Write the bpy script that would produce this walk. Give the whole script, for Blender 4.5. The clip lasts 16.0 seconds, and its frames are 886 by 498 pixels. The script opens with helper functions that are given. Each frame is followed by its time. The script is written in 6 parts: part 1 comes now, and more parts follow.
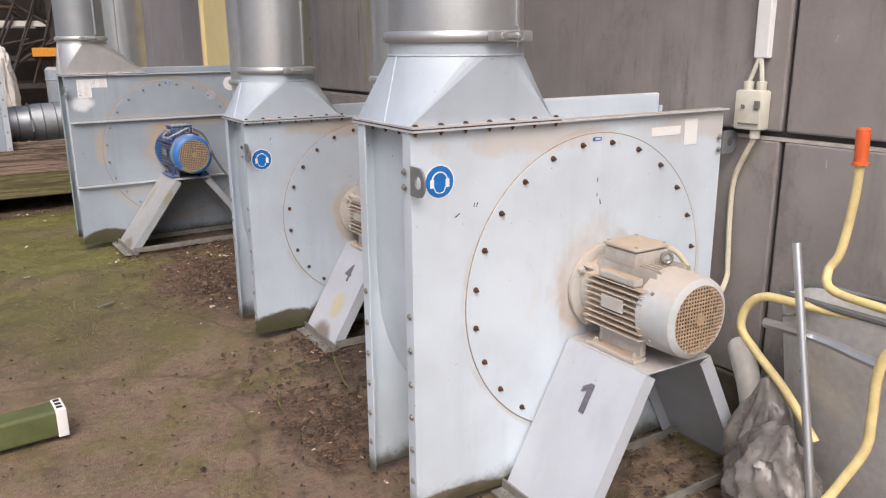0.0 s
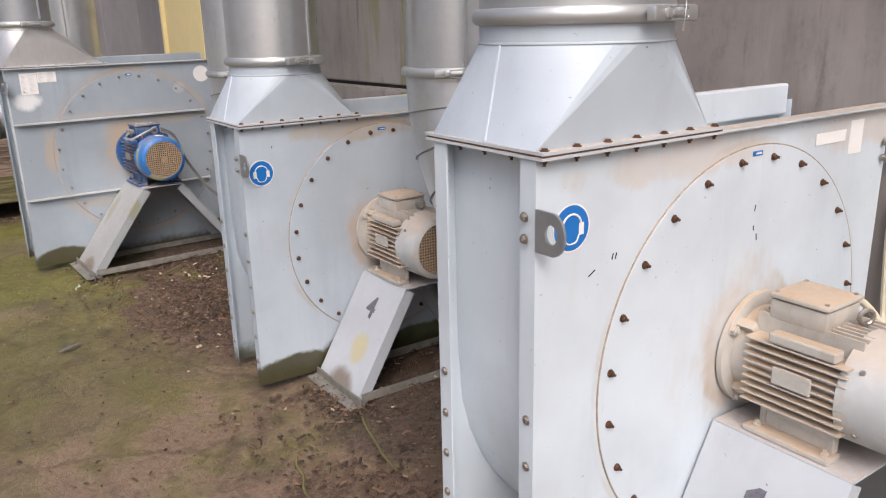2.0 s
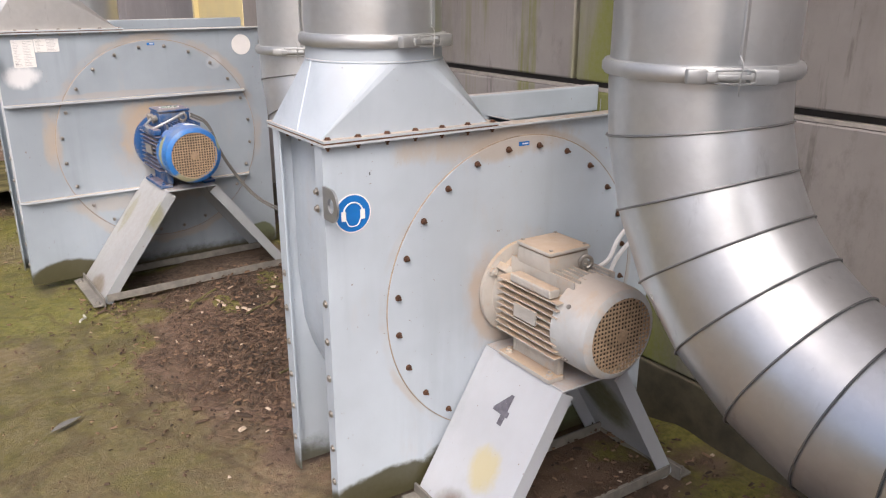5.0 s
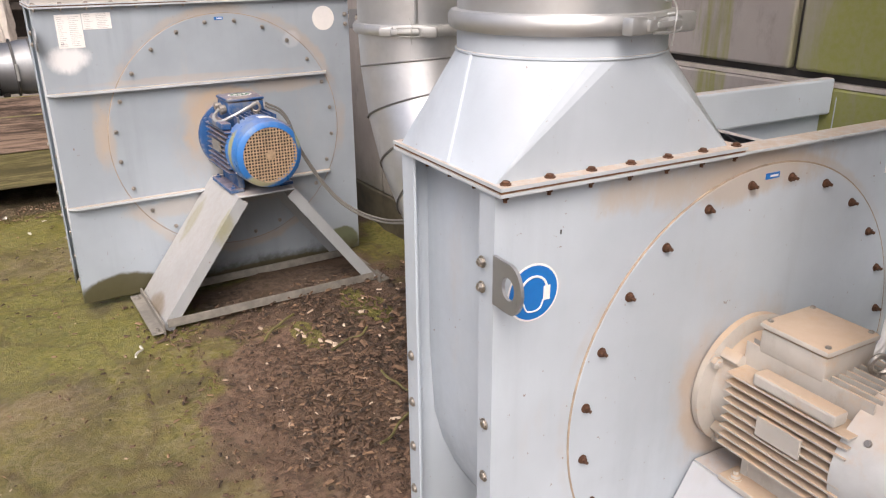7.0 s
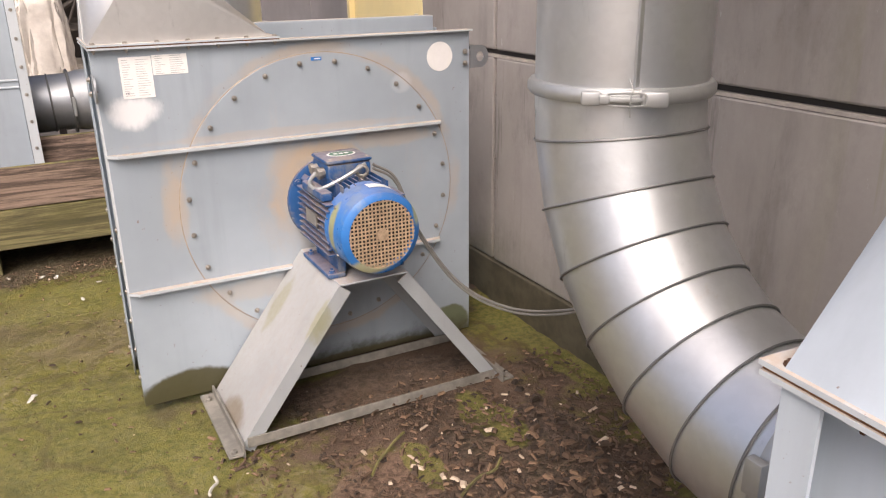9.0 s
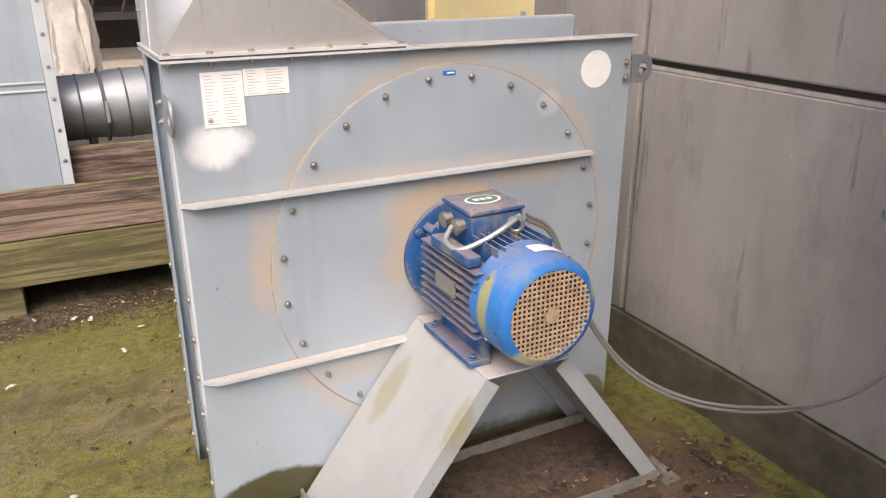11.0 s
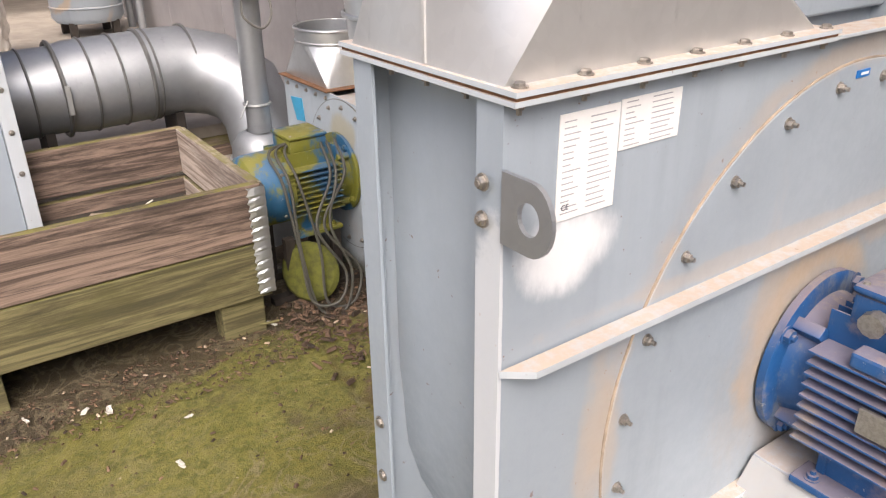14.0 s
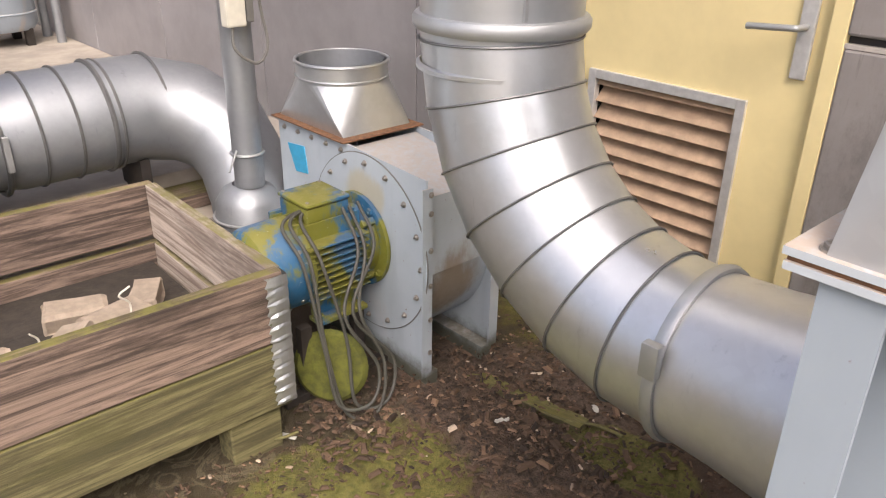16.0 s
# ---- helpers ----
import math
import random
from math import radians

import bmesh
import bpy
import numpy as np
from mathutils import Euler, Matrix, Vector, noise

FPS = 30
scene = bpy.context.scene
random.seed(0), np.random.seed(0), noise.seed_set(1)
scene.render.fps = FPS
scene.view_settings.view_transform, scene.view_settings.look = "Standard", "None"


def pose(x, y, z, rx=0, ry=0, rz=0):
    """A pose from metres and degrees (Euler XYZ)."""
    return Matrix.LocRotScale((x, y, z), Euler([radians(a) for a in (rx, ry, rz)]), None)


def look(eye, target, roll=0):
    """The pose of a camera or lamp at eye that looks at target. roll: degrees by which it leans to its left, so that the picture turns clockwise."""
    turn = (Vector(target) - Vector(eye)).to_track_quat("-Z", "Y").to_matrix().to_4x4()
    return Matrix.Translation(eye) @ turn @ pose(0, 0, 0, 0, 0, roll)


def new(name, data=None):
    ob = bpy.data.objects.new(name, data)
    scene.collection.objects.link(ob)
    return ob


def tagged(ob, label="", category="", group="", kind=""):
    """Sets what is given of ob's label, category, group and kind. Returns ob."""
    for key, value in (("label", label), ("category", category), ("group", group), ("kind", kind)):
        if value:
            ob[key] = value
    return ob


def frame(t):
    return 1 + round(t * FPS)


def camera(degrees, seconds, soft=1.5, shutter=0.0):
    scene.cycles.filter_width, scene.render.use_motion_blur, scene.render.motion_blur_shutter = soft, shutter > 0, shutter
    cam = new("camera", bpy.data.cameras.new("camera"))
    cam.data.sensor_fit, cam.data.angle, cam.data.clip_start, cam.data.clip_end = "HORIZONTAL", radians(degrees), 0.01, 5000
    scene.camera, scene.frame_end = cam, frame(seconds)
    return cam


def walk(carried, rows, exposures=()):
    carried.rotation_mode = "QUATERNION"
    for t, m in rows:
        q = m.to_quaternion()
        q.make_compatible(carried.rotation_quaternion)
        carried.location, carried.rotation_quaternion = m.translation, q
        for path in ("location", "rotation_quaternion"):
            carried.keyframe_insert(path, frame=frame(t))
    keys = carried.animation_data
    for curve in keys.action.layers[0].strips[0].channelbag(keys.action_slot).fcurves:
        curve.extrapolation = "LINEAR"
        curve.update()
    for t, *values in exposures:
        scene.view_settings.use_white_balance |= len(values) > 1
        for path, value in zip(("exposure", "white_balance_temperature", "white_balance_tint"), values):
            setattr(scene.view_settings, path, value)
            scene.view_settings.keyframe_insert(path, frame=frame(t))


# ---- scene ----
cam = camera(59.6, 16.0, soft=1.2)
METRES, EYE, TILT, LEAN, TURN = 6.5, 1.479, 0.0, 0.0, -33.9
ROWS = [
    (0.0, 0.0, 0.0, 0.0, -0.12, -14.89, 0.45),
    (0.5, -0.0233, 0.0275, -0.0015, -1.73, -15.92, 0.69),
    (1.0, -0.0363, 0.0499, 0.0007, -2.85, -16.47, 0.83),
    (1.5, -0.045, 0.0829, -0.0009, -3.29, -16.54, 1.06),
    (2.0, -0.0528, 0.1148, 0.0019, -3.47, -16.4, 1.32),
    (2.5, -0.0664, 0.1445, 0.0011, -3.6, -16.26, 1.42),
    (3.0, -0.0833, 0.1766, 0.0018, -3.73, -16.37, 1.24),
    (5.5, -0.1178, 0.3144, -0.0005, -1.05, -19.44, -0.21),
    (6.0, -0.1274, 0.3415, -0.0032, -0.14, -20.14, -0.1),
    (6.5, -0.136, 0.3741, -0.0027, 1.1, -20.61, 0.1),
    (7.0, -0.1523, 0.4027, -0.0026, 2.25, -20.96, 0.41),
    (7.5, -0.1767, 0.4334, -0.0005, 3.16, -20.88, 0.6),
    (8.0, -0.1907, 0.4583, 0.0013, 3.95, -20.63, 0.65),
    (8.5, -0.2011, 0.4913, 0.0008, 4.9, -20.23, 0.65),
    (9.0, -0.2128, 0.5155, 0.0024, 5.65, -19.93, 0.62),
    (11.5, -0.3176, 0.6394, 0.0005, 6.42, -21.14, 0.0),
    (12.0, -0.3479, 0.6643, -0.0003, 5.52, -21.96, -0.07),
    (12.5, -0.3701, 0.6833, 0.0006, 4.11, -22.85, -0.11),
    (13.0, -0.3904, 0.7074, -0.003, 2.4, -23.76, 0.02),
    (13.5, -0.4088, 0.7295, -0.0016, 0.34, -24.58, 0.2),
    (14.0, -0.428, 0.749, -0.0006, -1.92, -25.21, 0.57),
    (14.5, -0.4504, 0.7736, 0.0006, -6.22, -25.03, 0.28),
    (15.0, -0.465, 0.795, 0.0006, -8.9, -25.48, -0.41),
    (15.5, -0.4743, 0.8217, 0.0013, -9.61, -25.78, -0.85),
    (16.0, -0.4898, 0.845, 0.004, -8.31, -25.47, -0.83),
]
walk(cam, [(t, pose(0, 0, EYE, TILT, LEAN, TURN) @ pose(METRES * x, METRES * y, METRES * z, 90 + pitch, roll, yaw)) for t, x, y, z, yaw, pitch, roll in ROWS], [(0.0, 0.20, 6200, 13), (3.0, 0.32, 6200, 13), (5.5, 0.55, 6350, 14), (9.0, 0.62, 6600, 15), (12.5, 0.66, 6450, 13), (16.0, 0.85, 6400, 14)])

# world and light: bright overcast
world = bpy.data.worlds.new("overcast_sky")
scene.world = world
world.use_nodes = True
_bg = world.node_tree.nodes["Background"]
_sky = world.node_tree.nodes.new("ShaderNodeTexSky")
_sky.sky_type = "NISHITA"
_sky.sun_disc = False
_sky.sun_elevation = radians(52)
_sky.sun_rotation = radians(215)
_sky.air_density, _sky.dust_density, _sky.ozone_density = 0.8, 6.0, 0.4
world.node_tree.links.new(_sky.outputs[0], _bg.inputs[0])
_bg.inputs[1].default_value = 0.15
_sun = new("sun", bpy.data.lights.new("sun", "SUN"))
_sun.data.energy = 1.5
_sun.data.angle = radians(40)
_sun.data.color = (1.0, 0.96, 0.91)
_sun.matrix_world = look((-3, -5, 7.5), (0.6, 1.5, 0))


# ---- materials ----
class Mat:
    """Small builder for a node material."""

    def __init__(self, name, rough=0.6, metal=0.0):
        self.m = bpy.data.materials.new(name)
        self.m.use_nodes = True
        self.t = self.m.node_tree
        self.n, self.l = self.t.nodes, self.t.links
        self.b = self.n["Principled BSDF"]
        self.b.inputs["Roughness"].default_value = rough
        self.b.inputs["Metallic"].default_value = metal
        self.co = self.n.new("ShaderNodeTexCoord").outputs["Object"]
        self.geo = self.n.new("ShaderNodeNewGeometry")

    def world_co(self):
        self.co = self.geo.outputs["Position"]
        return self

    def put(self, socket, v):
        if isinstance(v, bpy.types.NodeSocket):
            self.l.new(v, socket)
        elif isinstance(v, (tuple, list)) and len(v) == 3 and socket.type == "RGBA":
            socket.default_value = (*v, 1)
        else:
            socket.default_value = v

    def noise(self, scale=5.0, detail=5.0, rough=0.6, stretch=(1, 1, 1), offset=(0, 0, 0), warp=0.0):
        mp = self.n.new("ShaderNodeMapping")
        mp.inputs["Scale"].default_value = stretch
        mp.inputs["Location"].default_value = offset
        self.l.new(self.co, mp.inputs[0])
        t = self.n.new("ShaderNodeTexNoise")
        t.inputs["Scale"].default_value = scale
        t.inputs["Detail"].default_value = detail
        t.inputs["Roughness"].default_value = rough
        t.inputs["Distortion"].default_value = warp
        self.l.new(mp.outputs[0], t.inputs["Vector"])
        return t.outputs["Fac"]

    def cells(self, scale, stretch=(1, 1, 1)):
        mp = self.n.new("ShaderNodeMapping")
        mp.inputs["Scale"].default_value = stretch
        self.l.new(self.co, mp.inputs[0])
        t = self.n.new("ShaderNodeTexVoronoi")
        t.inputs["Scale"].default_value = scale
        self.l.new(mp.outputs[0], t.inputs["Vector"])
        return t

    def ramp(self, v, lo, hi, a=0.0, b=1.0):
        r = self.n.new("ShaderNodeMapRange")
        r.inputs["From Min"].default_value, r.inputs["From Max"].default_value = lo, hi
        r.inputs["To Min"].default_value, r.inputs["To Max"].default_value = a, b
        r.interpolation_type = "SMOOTHSTEP"
        self.l.new(v, r.inputs["Value"])
        return r.outputs["Result"]

    def math(self, op, a, b=0.0):
        r = self.n.new("ShaderNodeMath")
        r.operation = op
        self.put(r.inputs[0], a)
        self.put(r.inputs[1], b)
        return r.outputs[0]

    def mix(self, f, a, b):
        r = self.n.new("ShaderNodeMix")
        r.data_type = "RGBA"
        self.put(r.inputs["Factor"], f)
        self.put(r.inputs["A"], a)
        self.put(r.inputs["B"], b)
        return r.outputs["Result"]

    def axis(self, i, src=None):
        s = self.n.new("ShaderNodeSeparateXYZ")
        self.l.new(src or self.co, s.inputs[0])
        return s.outputs[i]

    def upward(self, lo=0.4, hi=0.95):
        return self.ramp(self.axis(2, self.geo.outputs["Normal"]), lo, hi)

    def rnd(self):
        return self.n.new("ShaderNodeObjectInfo").outputs["Random"]

    def isl(self):
        return self.geo.outputs["Random Per Island"]

    def done(self, colour=None, rough=None, metal=None, bump=None, dist=0.002, strength=0.6):
        if colour is not None:
            self.put(self.b.inputs["Base Color"], colour)
        if rough is not None:
            self.put(self.b.inputs["Roughness"], rough)
        if metal is not None:
            self.put(self.b.inputs["Metallic"], metal)
        if bump is not None:
            bp = self.n.new("ShaderNodeBump")
            bp.inputs["Distance"].default_value = dist
            bp.inputs["Strength"].default_value = strength
            self.l.new(bump, bp.inputs["Height"])
            self.l.new(bp.outputs[0], self.b.inputs["Normal"])
        return self.m


DUST = (0.50, 0.34, 0.20)
RUST = (0.17, 0.075, 0.035)
CAKED = (0.44, 0.345, 0.245)


def stains(m, c, spots):
    """Stains with a shape of their own: place, size across and up, colour, strength, raggedness."""
    for (px, py, pz), (rx, rz, *ry), col, amt, rag in spots:
        dx = m.math("DIVIDE", m.math("SUBTRACT", m.axis(0), px), rx)
        dz = m.math("DIVIDE", m.math("SUBTRACT", m.axis(2), pz), rz)
        dy = m.math("DIVIDE", m.math("SUBTRACT", m.axis(1), py), ry[0] if ry else 0.12)
        d2 = m.math("ADD", m.math("ADD", m.math("MULTIPLY", dx, dx), m.math("MULTIPLY", dz, dz)), m.math("MULTIPLY", dy, dy))
        d2 = m.math("ADD", d2, m.math("MULTIPLY", m.math("SUBTRACT", m.noise(7 if rag > 1 else 16, 6, 0.7, (1, 1, 0.45 if rag > 1 else 1)), 0.5), rag))
        c = m.mix(m.ramp(d2, 1.0, 0.25 if rag > 1 else 0.72, 0, amt), c, col)
    return c


def dust_rings(m, c, rings):
    """Rings of caked dust round a flange: centre, radius, half width, strength."""
    for (px, pz), r, w, amt in rings:
        dx, dz = m.math("SUBTRACT", m.axis(0), px), m.math("SUBTRACT", m.axis(2), pz)
        d = m.math("SQRT", m.math("ADD", m.math("MULTIPLY", dx, dx), m.math("MULTIPLY", dz, dz)))
        d = m.math("ADD", d, m.math("MULTIPLY", m.math("SUBTRACT", m.noise(9, 5, 0.65, offset=(px, 0, pz)), 0.5), w * 2.4))
        f = m.math("MULTIPLY", m.ramp(d, r - w, r - w * 0.3), m.ramp(d, r + w, r + w * 0.2))
        f = m.math("MULTIPLY", f, m.ramp(m.noise(3.5, 3, 0.6, offset=(pz, px, 2)), 0.40, 0.62, 0.0, amt))
        c = m.mix(f, c, CAKED)
    return c


def painted(name, base, dust=0.5, streak=0.4, rough=0.42, low_moss=True, spots=(), rings=()):
    """Grey-blue sheet-metal paint with dust on ledges, vertical runs and moss by the foot."""
    m = Mat(name).world_co()
    big = m.noise(2.2, 4, 0.55)
    fine = m.noise(45, 4, 0.7)
    run = m.noise(9, 5, 0.6, (1, 1, 0.09))
    c = m.mix(m.ramp(big, 0.3, 0.7), tuple(v * 0.88 for v in base), tuple(min(1, v * 1.07) for v in base))
    c = m.mix(m.ramp(run, 0.5, 0.78, 0, streak), c, tuple(v * 0.74 for v in base))
    c = m.mix(m.ramp(m.noise(6, 5, 0.65, (1, 1, 0.3), (7, 3, 1)), 0.58, 0.85, 0, dust * 0.6), c, DUST)
    c = m.mix(m.math("MULTIPLY", m.upward(), m.ramp(fine, 0.3, 0.6, 0.35 * dust, dust)), c, DUST)
    c = m.mix(m.ramp(m.noise(70, 3, 0.6), 0.70, 0.76, 0, 0.7), c, RUST)
    c = dust_rings(m, c, rings)
    c = stains(m, c, spots)
    if low_moss:
        z = m.math("ADD", m.axis(2), m.math("MULTIPLY", m.noise(9, 5, 0.7), -0.13))
        c = m.mix(m.ramp(z, 0.05, -0.03, 0, 0.9), c, (0.055, 0.05, 0.022))
    return m.done(c, m.ramp(fine, 0.2, 0.8, rough - 0.1, rough + 0.18), 0.0, m.noise(120, 3, 0.5), 0.0006, 0.35)


def galvanised(name, base=(0.56, 0.57, 0.57), rough=0.3, dull=0.3, metal=0.9, spots=()):
    m = Mat(name).world_co()
    sp = m.cells(60)
    big = m.noise(3, 5, 0.6)
    c = m.mix(m.ramp(sp.outputs["Color"], 0, 1, 0, 0.16), base, tuple(v * 0.75 for v in base))
    c = m.mix(m.ramp(big, 0.42, 0.75, 0, dull), c, tuple(v * 0.62 for v in base))
    c = m.mix(m.ramp(m.noise(8, 5, 0.7, (1, 1, 0.4), (3, 9, 2)), 0.66, 0.85, 0, 0.5), c, (0.42, 0.33, 0.22))
    c = m.mix(m.ramp(m.noise(16, 6, 0.75, (1, 1, 0.25), (5, 2, 2)), 0.6, 0.72, 0, 0.35), c, tuple(v * 0.5 for v in base))
    c = stains(m, c, spots)
    return m.done(c, m.ramp(big, 0.25, 0.75, rough - 0.05, rough + 0.17), metal, m.noise(8, 4, 0.55), 0.006, 0.4)


def motor_paint(name, base, dust, worn=(0.30, 0.31, 0.10), wear=0.3, rough=0.45, cover=0.0, spots=()):
    m = Mat(name).world_co()
    c = m.mix(m.ramp(m.noise(6, 4), 0.3, 0.7), tuple(v * 0.78 for v in base), base)
    c = m.mix(m.ramp(m.noise(8, 6, 0.7, (1, 1, 0.5), (2, 5, 1)), 0.55 - cover, 0.66 - cover, 0, wear), c, worn)
    c = m.mix(m.ramp(m.noise(14, 6, 0.7), 0.52, 0.7, 0, dust * 0.8), c, DUST)
    c = m.mix(m.math("MULTIPLY", m.upward(0.3, 0.9), dust), c, DUST)
    c = m.mix(m.ramp(m.noise(50, 4, 0.7), 0.66, 0.72, 0, 0.5), c, (0.5, 0.47, 0.4))
    c = stains(m, c, spots)
    return m.done(c, m.ramp(m.noise(25), 0.3, 0.7, rough - 0.08, rough + 0.25), 0.0, m.noise(90, 4), 0.001, 0.5)


def plain(name, c, rough=0.5, metal=0.0, vary=0.18, scale=30, bump=0.0008):
    m = Mat(name, rough, metal)
    f = m.noise(scale, 4, 0.65)
    g = m.noise(scale * 0.17, 3, 0.6)
    col = m.mix(m.ramp(f, 0.3, 0.7, 0, 1), tuple(v * (1 - vary) for v in c), c)
    col = m.mix(m.ramp(g, 0.5, 0.8, 0, 0.5), col, tuple(v * (1 - 1.8 * vary) for v in c))
    return m.done(col, m.ramp(f, 0.2, 0.8, max(0.05, rough - 0.1), min(1, rough + 0.1)), metal, f, bump, 0.5)


def concrete_mat():
    m = Mat("precast_concrete").world_co()
    big = m.noise(1.1, 6, 0.6)
    run = m.noise(5.0, 6, 0.65, (1, 1, 0.13))
    fine = m.noise(60, 6, 0.75)
    c = m.mix(m.ramp(big, 0.3, 0.7), (0.225, 0.20, 0.188), (0.36, 0.33, 0.308))
    c = m.mix(m.ramp(run, 0.5, 0.75, 0, 0.65), c, (0.130, 0.115, 0.107))
    c = m.mix(m.ramp(m.noise(3, 6, 0.7, (1, 1, 0.12), (4, 8, 0)), 0.58, 0.74, 0, 0.55), c, (0.38, 0.355, 0.325))
    c = m.mix(m.ramp(m.noise(11, 6, 0.75, (1, 1, 0.25), (2, 2, 9)), 0.66, 0.72, 0, 0.5), c, (0.46, 0.44, 0.41))
    y = m.axis(1)
    low = m.math("ADD", m.axis(2), m.math("MULTIPLY", m.noise(3, 5, 0.7), -0.5))
    c = m.mix(m.ramp(low, 0.18, -0.14, 0, 0.75), c, (0.075, 0.078, 0.035))
    c = m.mix(m.ramp(m.noise(4.5, 7, 0.75, (1, 1, 0.5), (6, 1, 2)), 0.5, 0.68, 0, 0.5), c, (0.115, 0.10, 0.092))
    c = m.mix(m.ramp(m.noise(2.0, 7, 0.7, (1, 1, 0.6), (1, 6, 4)), 0.55, 0.7, 0, 0.4), c, (0.40, 0.37, 0.345))
    pale = m.math("MULTIPLY", m.ramp(y, 4.03, 4.6), m.ramp(y, 7.0, 6.0))
    c = m.mix(m.math("MULTIPLY", pale, m.ramp(m.noise(2.6, 6, 0.7, (1, 1, 0.3), (3, 3, 1)), 0.3, 0.6, 0.1, 0.42)), c, (0.46, 0.43, 0.40))
    c = m.mix(m.ramp(m.noise(14, 5, 0.7, (1, 1, 0.10), (8, 2, 2)), 0.60, 0.70, 0, 0.55), c, (0.12, 0.105, 0.098))
    c = m.mix(m.ramp(m.noise(30, 5, 0.75, (1, 1, 0.3), (5, 5, 5)), 0.68, 0.73, 0, 0.6), c, (0.55, 0.53, 0.50))
    sheet = m.math("MULTIPLY", m.ramp(y, 3.2, 3.55), m.ramp(m.math("SUBTRACT", 4.06, y), 0.0, 0.05))
    c = m.mix(m.math("MULTIPLY", sheet, m.ramp(m.noise(5, 6, 0.7, (1, 1, 0.2), (1, 1, 5)), 0.34, 0.56, 0.25, 0.9)), c, (0.22, 0.235, 0.04))
    runs = m.math("MULTIPLY", m.ramp(y, 4.05, 4.12), m.ramp(m.math("SUBTRACT", 4.9, y), 0.0, 0.5))
    c = m.mix(m.math("MULTIPLY", runs, m.ramp(m.noise(7, 5, 0.6, (1, 1, 0.06), (2, 3, 5)), 0.52, 0.6, 0, 0.75)), c, (0.20, 0.21, 0.03))
    pit = m.cells(26)
    hole = m.ramp(pit.outputs["Distance"], 0.05, 0.12)
    keep = m.math("GREATER_THAN", m.axis(0, pit.outputs["Color"]), 0.82)
    hole = m.math("SUBTRACT", 1.0, m.math("MULTIPLY", m.math("SUBTRACT", 1.0, hole), keep))
    c = m.mix(hole, (0.05, 0.045, 0.04), c)
    c = m.mix(m.ramp(fine, 0.3, 0.7, 0.0, 0.22), c, (0.30, 0.28, 0.26))
    h = m.math("ADD", m.math("MULTIPLY", fine, 0.25), hole)
    return m.done(c, 0.86, 0, h, 0.004, 0.6)


